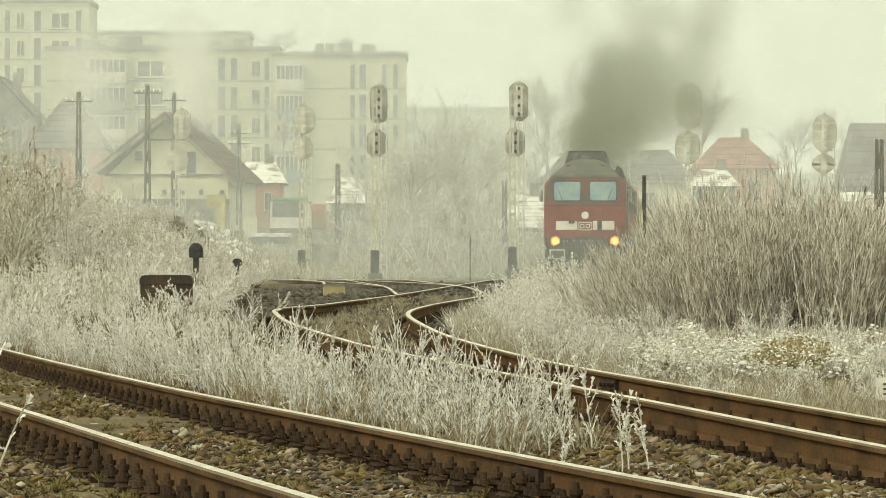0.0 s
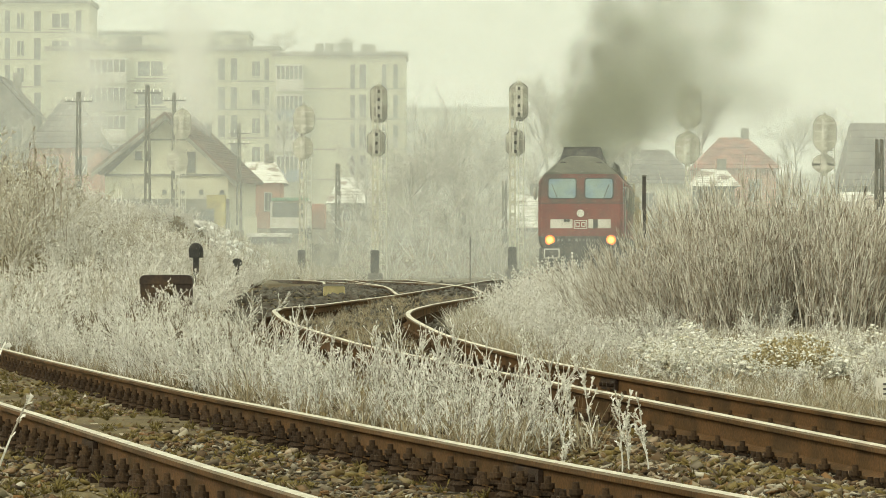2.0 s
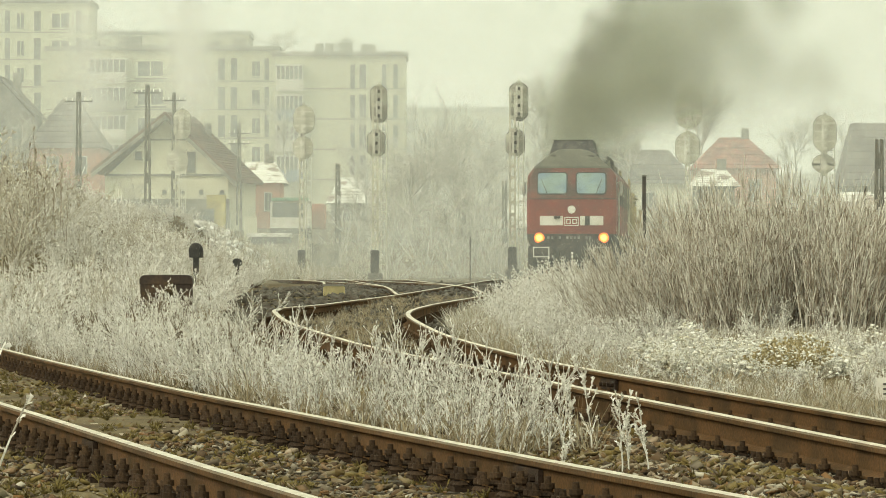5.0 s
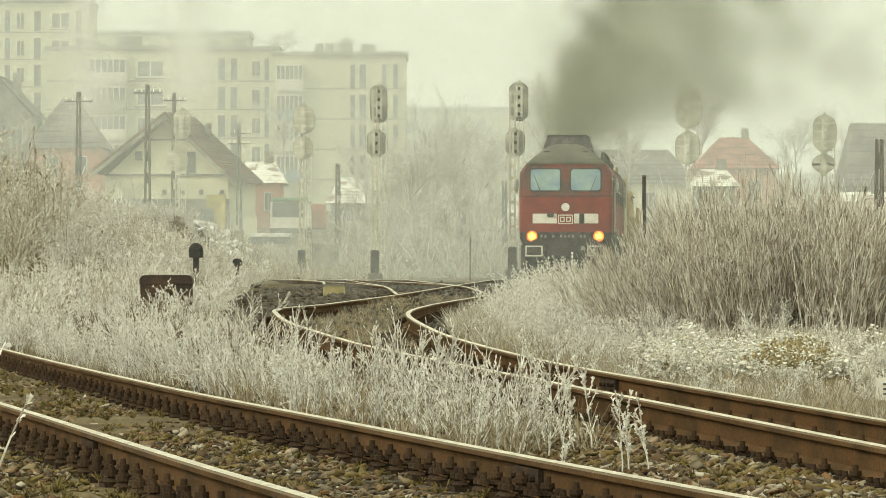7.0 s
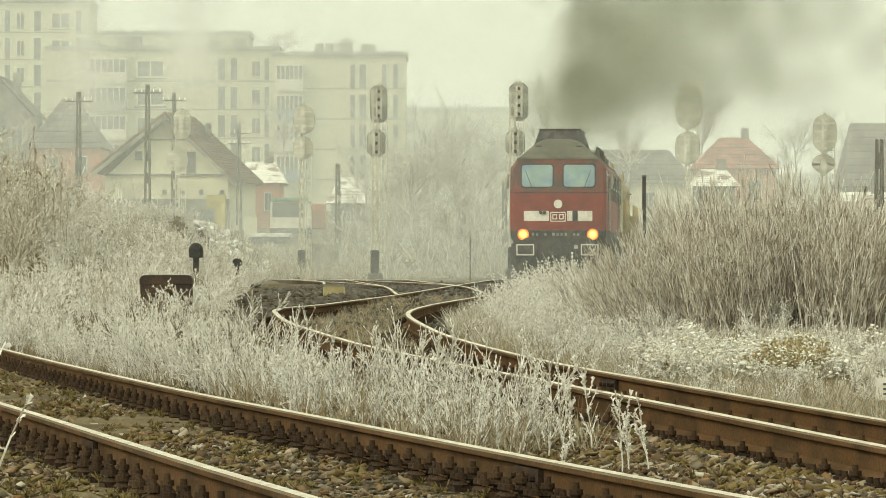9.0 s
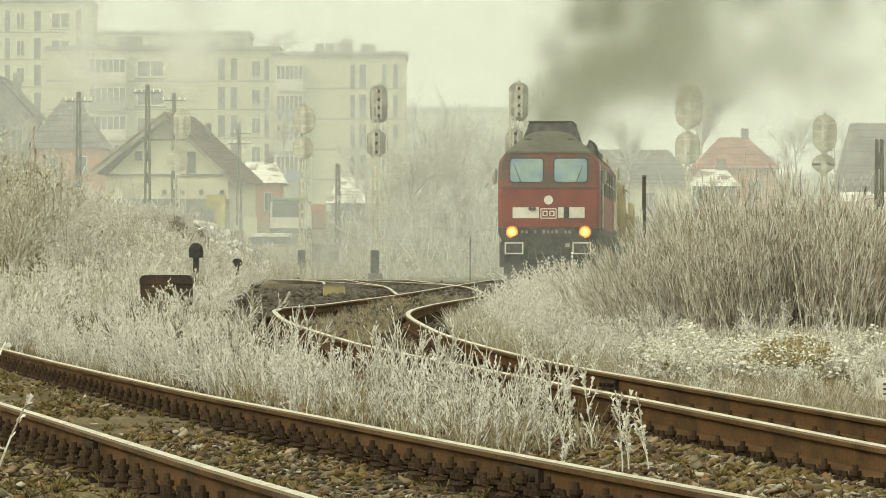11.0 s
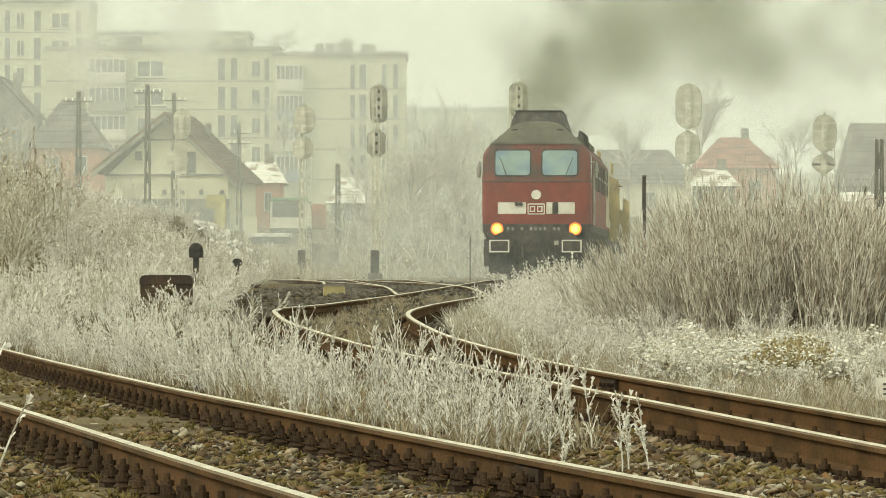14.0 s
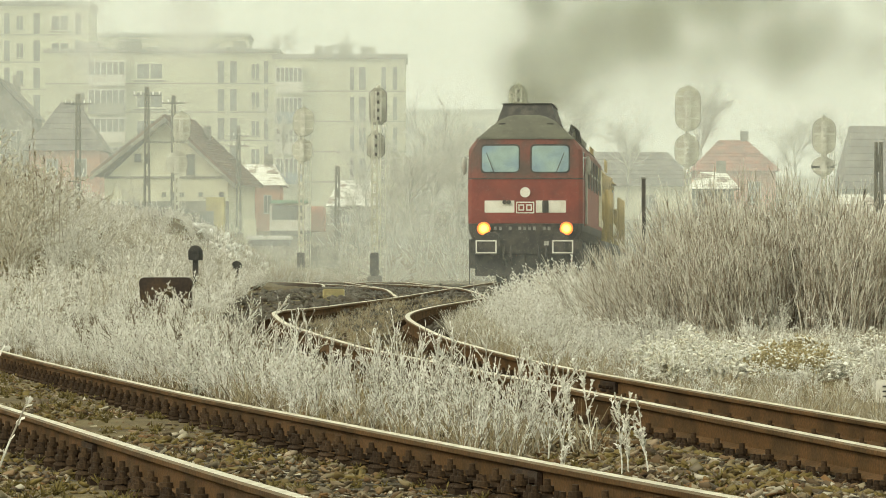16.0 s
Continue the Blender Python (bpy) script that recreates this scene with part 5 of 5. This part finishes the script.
def flats(x0, x1, v_top, y, floors, spec, label, wall_m=None, roof_boxes=()):
    """A panel-built block of flats. spec: bays as (x0, x1, kind) over its width."""
    k = y / 9000
    b = thing("apartment_building", pose(0, 0, 0), label, "apartment building", "blocks of flats on the hill")
    X0, X1, zt = px(x0, y), px(x1, y), pz(v_top, y)
    zb = zt - floors * 2.8 - 1.2
    part("wall", boxm(X0, X1, y, y + 12, zb - 12, zt), wall_m or M_PANEL, b)
    part("parapet", boxm(X0 - 0.2, X1 + 0.2, y - 0.25, y + 12.2, zt, zt + 0.45), M_PANEL_DARK, b)
    for xa, xb, h in roof_boxes:
        part("roof_stack", boxm(px(xa, y), px(xb, y), y + 4, y + 6, zt + 0.4, zt + 0.4 + h), M_PANEL_DARK, b)
    for f in range(floors):
        z0 = zt - 1.0 - f * 2.8
        part("panel_joint", boxm(X0 - 0.02, X1 + 0.02, y - 0.05, y, z0 - 2.05, z0 - 1.93), M_PANEL_DARK, b)
        for xa, xb, kind in spec:
            A, B = px(xa, y), px(xb, y)
            if kind == "w":
                window(b, A, B, z0 - 1.5, z0 - 0.05, y, M_WALL, 1)
            elif kind == "s":
                window(b, A, B, z0 - 1.9, z0 + 0.25, y, M_WALL, 0)
            else:
                bal = part("balcony", boxm(A, B, y - 1.2, y, z0 - 2.2, z0 - 1.15), {0: M_WHITE, 1: M_BLUE if kind == "B" else M_PANEL_DARK}[f % 2], b, "boxed-in balcony")
                part("glazing", boxm(A + 0.1, B - 0.1, y - 1.12, y - 0.1, z0 - 1.15, z0 + 0.1), M_PANE, bal)
                fr = bmesh.new()
                n = 6
                for j in range(n + 1):
                    xx = A + 0.05 + (B - A - 0.1) * j / n
                    box(fr, xx - 0.05, xx + 0.05, y - 1.18, y - 1.1, z0 - 1.15, z0 + 0.1)
                box(fr, A - 0.1, B + 0.1, y - 1.3, y, z0 + 0.1, z0 + 0.24)
                part("frame", fr, M_WHITE, bal)
    return b


flats(82, 492, 90, 500, 4, [(158, 224, "b"), (244, 288, "w"), (386, 398, "s"), (408, 420, "s"), (446, 460, "w"), (468, 476, "s")], "long hazy block of flats with boxed-in balconies",
      None, [(140, 170, 0.9), (205, 245, 1.2), (365, 385, 0.8), (410, 432, 1.0)])
flats(486, 718, 100, 470, 4, [(489, 537, "B"), (620, 628, "s"), (636, 648, "s"), (676, 684, "s"), (696, 704, "s")], "hazy block of flats with blue balcony panels",
      None, [(556, 570, 1.0), (574, 588, 1.0), (598, 622, 1.0), (638, 664, 0.9)])
flats(-60, 158, 6, 522, 7, [(-30, -8, "w"), (8, 18, "s"), (30, 42, "w"), (60, 72, "s"), (92, 122, "w"), (134, 144, "s")], "tall hazy tower block at the edge of the estate")
flats(150, 440, 62, 556, 5, [(170, 190, "w"), (215, 235, "w"), (260, 280, "w"), (300, 320, "w"), (360, 380, "w"), (400, 420, "w")], "foggy block of flats behind the first row")
flats(690, 940, 196, 620, 3, [(720, 740, "w"), (770, 790, "w"), (840, 860, "w"), (900, 915, "w")], "low building lost in fog behind the trees")


# ---------- truck, fences ----------
def truck():
    y = 300.0
    X, Z = (lambda x: px(x, y)), (lambda v: pz(v, y))
    t = thing("truck", pose(0, 0, 0), "white truck with a green roof edge and brown load body", "truck")
    part("cab", boxm(X(478), X(550), y, y + 2.2, Z(408), Z(354), 0.12), M_WHITE, t)
    part("windscreen", boxm(X(482), X(540), y - 0.03, y + 0.1, Z(385), Z(359), 0.03), M_PANE, t)
    part("sun_visor", boxm(X(480), X(546), y - 0.15, y + 0.2, Z(356), Z(350), 0.03), mat("green_paint", (0.16, 0.30, 0.20), 0.6), t, "green sun visor")
    part("load_body", boxm(X(492), X(572), y + 2.4, y + 8, Z(404), Z(360), 0.05), M_PINK, t, "brown-red load body")
    part("bumper", boxm(X(478), X(552), y - 0.1, y + 0.2, Z(414), Z(404), 0.03), M_BLACK, t)
    for x in (488, 540):
        wheel = tube(bmesh.new(), (X(x) - 0.15, y + 1, Z(414)), (X(x) + 0.15, y + 1, Z(414)), 0.5, 0.5, 16)
        part("wheel", wheel, M_BLACK, t)


truck()


def fence(x0, x1, top, base, y, n, material, label):
    f = thing("fence", pose(0, 0, 0), label, "fence", "fences by the houses")
    X0, X1, z0, z1 = px(x0, y), px(x1, y), pz(base, y) - 0.8, pz(top, y)
    for k in range(n):
        xa = X0 + (X1 - X0) * k / n
        part("board", boxm(xa, xa + (X1 - X0) / n * 0.86, y, y + 0.04, z0, z1 + 0.06 * math.sin(k * 2.1)), material, f)
    part("rail", boxm(X0, X1, y + 0.045, y + 0.1, z0 + (z1 - z0) * 0.7, z0 + (z1 - z0) * 0.76), material, f)


fence(548, 600, 432, 478, 230, 14, M_WOOD, "grey board fence beside the yard")
fence(432, 455, 384, 412, 290, 7, M_WALL, "pale board fence by the house")
low = thing("low_shed", pose(0, 0, 0), "low dark shed with snow on its flat roof", "shed")
part("wall", boxm(px(440, 280), px(512, 280), 280, 284, pz(470, 280), pz(420, 280)), M_DARKROOF, low)
part("roof", boxm(px(436, 280), px(515, 280), 279.6, 284.4, pz(420, 280), pz(413, 280), 0.04), M_SNOW, low)

# ---------- trees ----------
def bare_tree(height, spread, levels=4):
    """A leafless tree: tapered trunk, limbs, and a crown of fine twigs."""
    trunk, crown = [], []

    def grow(p, w, length, r, level):
        segs, pts = bend(p, w, length, r, r * 0.55, 5 if level < 2 else 3, 0.09, 0.03)
        (trunk if level < 2 else crown).extend(segs)
        if level >= levels:
            return
        for _ in range((9, 7, 5, 5)[min(level, 3)]):
            k = nrs.randint(2 if level == 0 else 1, len(pts))
            q, d = pts[k]
            if level == 3:
                s, _p = bend(q, side_way(d, nrs.uniform(0.3, 0.7)), length * nrs.uniform(0.4, 0.8), -0.014, -0.008, 2, 0.1, 0.03)
                crown.extend(s)
                continue
            grow(q, side_way(d, nrs.uniform(0.35, spread)), length * nrs.uniform(0.38, 0.62), max(r * 0.45, 0.012), level + 1)
    grow((0, 0, -0.5), (0, 0, 1), height * 0.62, height * 0.016, 0)
    return [bars(np.array(s)) for s in (trunk, crown)]


TREE_MESHES = []
for hgt, spr in ((9.0, 0.85), (10.0, 0.5), (7.5, 1.0), (8.5, 0.75)):
    (tv, tf), (cv, cf) = bare_tree(hgt, spr)
    TREE_MESHES.append((mesh_np("trunk", tv, tf, M_BARK), mesh_np("crown", cv, cf, M_BARK)))


def tree(kind, x, y, base, size, label):
    t = thing("bare_tree", pose(px(x, y), y, pz(base, y), 0, 0, rng.uniform(0, 360)) @ Matrix.Scale(size, 4), label, "tree", "leafless trees in the fog")
    part("trunk", TREE_MESHES[kind][0], None, t)
    part("crown", TREE_MESHES[kind][1], None, t)


for kind, x, y, base, size in ((1, 768, 330, 450, 1.12), (0, 740, 260, 455, 0.75), (2, 690, 270, 455, 0.75), (0, 800, 280, 450, 0.8), (3, 838, 300, 450, 0.75), (2, 640, 250, 460, 0.5),
                               (0, 970, 430, 330, 1.25), (3, 1010, 440, 330, 1.15), (1, 1240, 400, 330, 0.95), (2, 880, 330, 440, 0.8), (0, 720, 340, 430, 0.8),
                               (2, 505, 420, 300, 0.8), (0, 860, 380, 400, 0.9), (3, 650, 380, 400, 0.9), (0, 1420, 420, 350, 0.9), (2, 1500, 430, 330, 0.9), (1, 600, 560, 140, 0.6), (0, 500, 600, 160, 0.95),
                               (3, 240, 300, 400, 0.35), (2, 30, 330, 330, 0.6), (0, 1110, 420, 350, 0.9), (3, 930, 360, 400, 0.8), (2, 790, 240, 465, 0.5)):
    tree(kind, x, y, base, size, "leafless tree blurred by frosty fog")
M_FARBRUSH = island_mat("rimed_undergrowth", [(0.40, 0.39, 0.34), (0.52, 0.51, 0.46), (0.62, 0.61, 0.56), (0.34, 0.32, 0.27)], 0.95)
FAR_BRUSH = [willow(12, 1.0, 8, 0.02, 0.7) for i in range(4)]
spots = []
for _ in range(130):
    y = rng.uniform(205, 360)
    x = px(rng.uniform(600, 1560), y)
    spots.append((x, y, ground_z(x, y) - 0.2, rng.uniform(1.0, 2.6)))
growth("far_undergrowth", FAR_BRUSH, spots, M_FARBRUSH, "tangled undergrowth fading into fog", "undergrowth")
spots = []
for _ in range(1500):
    y = rng.uniform(118, 260)
    x = px(rng.uniform(380, 1000), y)
    if x < main_x(y) - 8 or (x > main_x(y) + 2.0) or y > 205:
        spots.append((x, y, ground_z(x, y) - 0.05, rng.uniform(0.35, 0.7)))
growth("yard_grass", [tuft(18, 1.0, 0.014) for i in range(4)], spots, M_PALEGRASS, "dry frosty grass at the far side of the yard", "grass")

spots, flakes = [], []
for _ in range(520):
    y = rng.uniform(116, 205)
    x = px(rng.uniform(120, 470), y)
    spots.append((x, y, ground_z(x, y) - 0.05, rng.uniform(0.22, 0.5)))
growth("slope_weeds", RIME + LIGHT_WEEDS, spots, M_HOAR, "frosted weeds on the slope below the house", "weeds")
for _ in range(200):
    y = rng.uniform(160, 200)
    x = px(rng.gauss(402, 28), y)
    flakes.append((x, y, ground_z(x, y) + 0.16))
v, f = stones(flakes, 0.15)
tagged(new("snow_patches", mesh_np("snow_patches", v, f, M_SNOWBANK)), "thin patches of old snow on the slope", "snow", kind="stuff")

# ---------- mist ----------
MIST = [(88, 0.03), (112, 0.03), (138, 0.045), (162, 0.06), (188, 0.065), (212, 0.065), (240, 0.07), (275, 0.075), (318, 0.06), (365, 0.17), (440, 0.15), (541, 0.20), (605, 0.35)]
for y, a in MIST:
    bm = bmesh.new()
    bm.faces.new([bm.verts.new(c) for c in ((-420, y, -25), (420, y, -25), (420, y, 140), (-420, y, 140))])
    tagged(part("mist", bm, veil_mat("thin_mist", a)), "thin pale winter mist drifting over the yard", "mist", kind="stuff")

for y, a, h in ((128, 0.10, 2.6), (168, 0.14, 3.6), (205, 0.16, 5.0), (250, 0.18, 6.5)):
    bm = bmesh.new()
    bm.faces.new([bm.verts.new(c) for c in ((-420, y, -25), (420, y, -25), (420, y, h + 1), (-420, y, h + 1))])
    tagged(part("ground_mist", bm, veil_mat("low_mist", a, top=h, patch=0.5)), "low white mist lying over the tracks", "mist", kind="stuff")

# ---------- smoke ----------
def smoke_mat(name, colour, alpha):
    m = bpy.data.materials.new(name)
    m.use_nodes = True
    n, l = m.node_tree.nodes, m.node_tree.links
    n.remove(n["Principled BSDF"])
    clear, d, t = n.new("ShaderNodeBsdfTransparent"), n.new("ShaderNodeBsdfDiffuse"), n.new("ShaderNodeBsdfTranslucent")
    d.inputs[0].default_value = t.inputs[0].default_value = (*colour, 1)
    half, mix = n.new("ShaderNodeMixShader"), n.new("ShaderNodeMixShader")
    half.inputs[0].default_value = 0.5
    l.new(d.outputs[0], half.inputs[1])
    l.new(t.outputs[0], half.inputs[2])
    l.new(clear.outputs[0], mix.inputs[1])
    l.new(half.outputs[0], mix.inputs[2])
    at, mu = n.new("ShaderNodeAttribute"), n.new("ShaderNodeMath")
    at.attribute_name = "soot"
    mu.operation = "MULTIPLY"
    mu.inputs[1].default_value = alpha
    l.new(at.outputs["Fac"], mu.inputs[0])
    l.new(mu.outputs[0], mix.inputs[0])
    l.new(mix.outputs[0], n["Material Output"].inputs[0])
    return m


def puff_mesh(name, material, flakes, size, spread):
    """A soft cloud of thin wisps: discs that thin out towards their rims, the most of them facing along the track."""
    V, F, D = [], [], []
    rings, n = (0.22, 0.42, 0.62, 0.82, 1.0), 14
    for i in range(flakes):
        c = nrs.normal(0, 1, 3) * spread
        r = size * nrs.uniform(0.7, 1.25)
        tilt = nrs.uniform(-0.6, 0.6, 3) if i % 4 else nrs.uniform(0, 6.3, 3)
        m = np.array(Euler((1.571 + tilt[0], tilt[1], tilt[2])).to_matrix())
        base = len(V)
        V.append(c)
        D.append(1.0)
        lobes = 1 + 0.16 * np.sin(np.arange(n) * 2 * math.pi / n * nrs.randint(2, 5) + nrs.uniform(0, 6))
        for ring in rings:
            for k in range(n):
                a = k * 2 * math.pi / n
                q = ring * r * lobes[k]
                V.append(c + m @ np.array((math.cos(a) * q, math.sin(a) * q, 0.1 * r * ring * math.sin(2 * a + i))))
                D.append((1 - ring * ring) ** 2)
        for k in range(n):
            F.append((base, base + 1 + k, base + 1 + (k + 1) % n))
            for j in range(len(rings) - 1):
                a, b = base + 1 + j * n + k, base + 1 + j * n + (k + 1) % n
                F += [(a, a + n, b + n), (a, b + n, b)]
    me = mesh_np(name, np.array(V), np.array(F), material)
    me.attributes.new("soot", "FLOAT", "POINT").data.foreach_set("value", np.array(D, np.float32))
    for p in me.polygons:
        p.use_smooth = True
    return me


M_SMOKE = smoke_mat("diesel_smoke", (0.345, 0.36, 0.26), 0.070)
M_SOOT = smoke_mat("fresh_diesel_smoke", (0.25, 0.25, 0.185), 0.15)
M_STEAM = smoke_mat("pale_chimney_smoke", (0.97, 0.97, 0.96), 0.09)
PUFFS = [puff_mesh("smoke_puff", M_SMOKE, 4, 1.45, (0.3, 0.9, 0.32)) for _ in range(5)]
SOOT_PUFFS = [puff_mesh("smoke_puff", M_SOOT, 3, 0.75, (0.18, 0.7, 0.18)) for _ in range(4)]
PALE_PUFFS = [puff_mesh("pale_smoke", M_STEAM, 8, 1.7, (0.7, 1.0, 0.8)) for _ in range(3)]


# ---------- what moves ----------
DEPTH = [(0, 0.0202), (2, 0.01961), (4, 0.0189), (6.5, 0.01812), (9, 0.01724), (11.5, 0.01618), (13.5, 0.01553), (15.5, 0.01471), (16, 0.01450)]


def loco_y(t):
    return 9000 * spline(DEPTH, t)


def on_track(y, length):
    """Pose of a vehicle whose front stands at y on the main track."""
    x0, x1 = main_x(y + 3), main_x(y + length - 3)
    turn = -math.degrees(math.atan2(x1 - x0, length - 6))
    dx = (x1 - x0) / (length - 6)
    return pose(x0 - 3 * dx, y, main_z(y + 4), 0, 0, turn)


def motions():
    times = [0, 1, 2, 3, 4, 5, 6, 7, 8, 9, 10, 11, 12, 13, 14, 15, 16]
    walk(LOCO, [(t, on_track(loco_y(t), 20.6)) for t in times])
    for i, w in enumerate(WAGONS):
        walk(w, [(t, on_track(loco_y(t) + 20.9 + 16.2 * i, 16)) for t in times])
    def exhaust(born, puff, wind, lift, side):
        """One puff: waits in the engine, leaves the stack at its time, rises and drifts off."""
        y = loco_y(born) if born >= 0 else loco_y(0) - born * 3.0
        src = on_track(y, 20.6) @ Vector((rng.uniform(-0.2, 0.2), rng.uniform(2.2, 4.4), 4.25))
        spin = rng.uniform(-9, 9)

        def at(age):
            drift = wind * (age - 1.2 * (1 - math.exp(-age / 1.2))) + side * (1 - math.exp(-age / 1.6)) * (1 + 0.06 * age)
            rise = 1.1 * (1 - math.exp(-age * 1.3)) + lift * age
            return pose(src.x + drift, src.y - 0.5 * (1 - math.exp(-age)), src.z + rise, 0, spin * min(age, 8), 0)
        rows = []
        if born > 0:
            for t in (0.0, born * 0.5, max(0.0, born - 0.3)):
                if not rows or t > rows[-1][0] + 0.01:
                    rows.append((t, pose(*(on_track(loco_y(t), 20.6) @ Vector((0, 9.0, 2.6))))))
        else:
            rows.append((0.0, at(-born)))
        for age in (0.0, 0.3, 0.8, 1.6, 2.6, 4.0, 6.0, 9.0, 13.0, 18.0):
            if rows[-1][0] + 0.05 < born + age < 15.95:
                rows.append((born + age, at(age)))
        rows.append((16.0, at(16 - born)))
        tagged(puff, "dark grey diesel exhaust smoke rising from the locomotive", "smoke", "exhaust smoke puffs")
        walk(puff, rows)

    born, k = -7.0, 0
    while born < 15.6:
        side = rng.gauss(0.55, 0.68)
        exhaust(born, new("smoke_puff", PUFFS[k % 5]), rng.uniform(0.0, 0.85), rng.uniform(0.15, 0.95), side)
        born, k = born + (0.08 if born < 7.5 else 0.23), k + 1
    born = -2.5
    while born < 15.8:
        exhaust(born, new("smoke_puff", SOOT_PUFFS[k % 4]), rng.uniform(0.05, 0.6), rng.uniform(0.7, 1.6), rng.gauss(0.05, 0.35))
        born, k = born + (0.17 if born < 8.0 else 0.55), k + 1
    for x, v, y, n in ((352, 205, 336, 15), (172, 262, 300, 8)):
        for k in range(n):
            start = k / n * 20 - 10
            rows = []
            for t in (0, 4, 8, 12, 16):
                age = t + 10 - start
                rows.append((t, pose(px(x, y) - 0.02 * age + 0.5 * math.sin(k * 2.4 + age * 0.2), y, pz(v, y) - 1.0 + 0.36 * age - 0.5, 0, 6 * age, 0)))
            w = tagged(new("pale_smoke", PALE_PUFFS[k % 3]), "pale chimney smoke drifting over the houses", "smoke", "chimney smoke puffs")
            walk(w, rows)


motions()
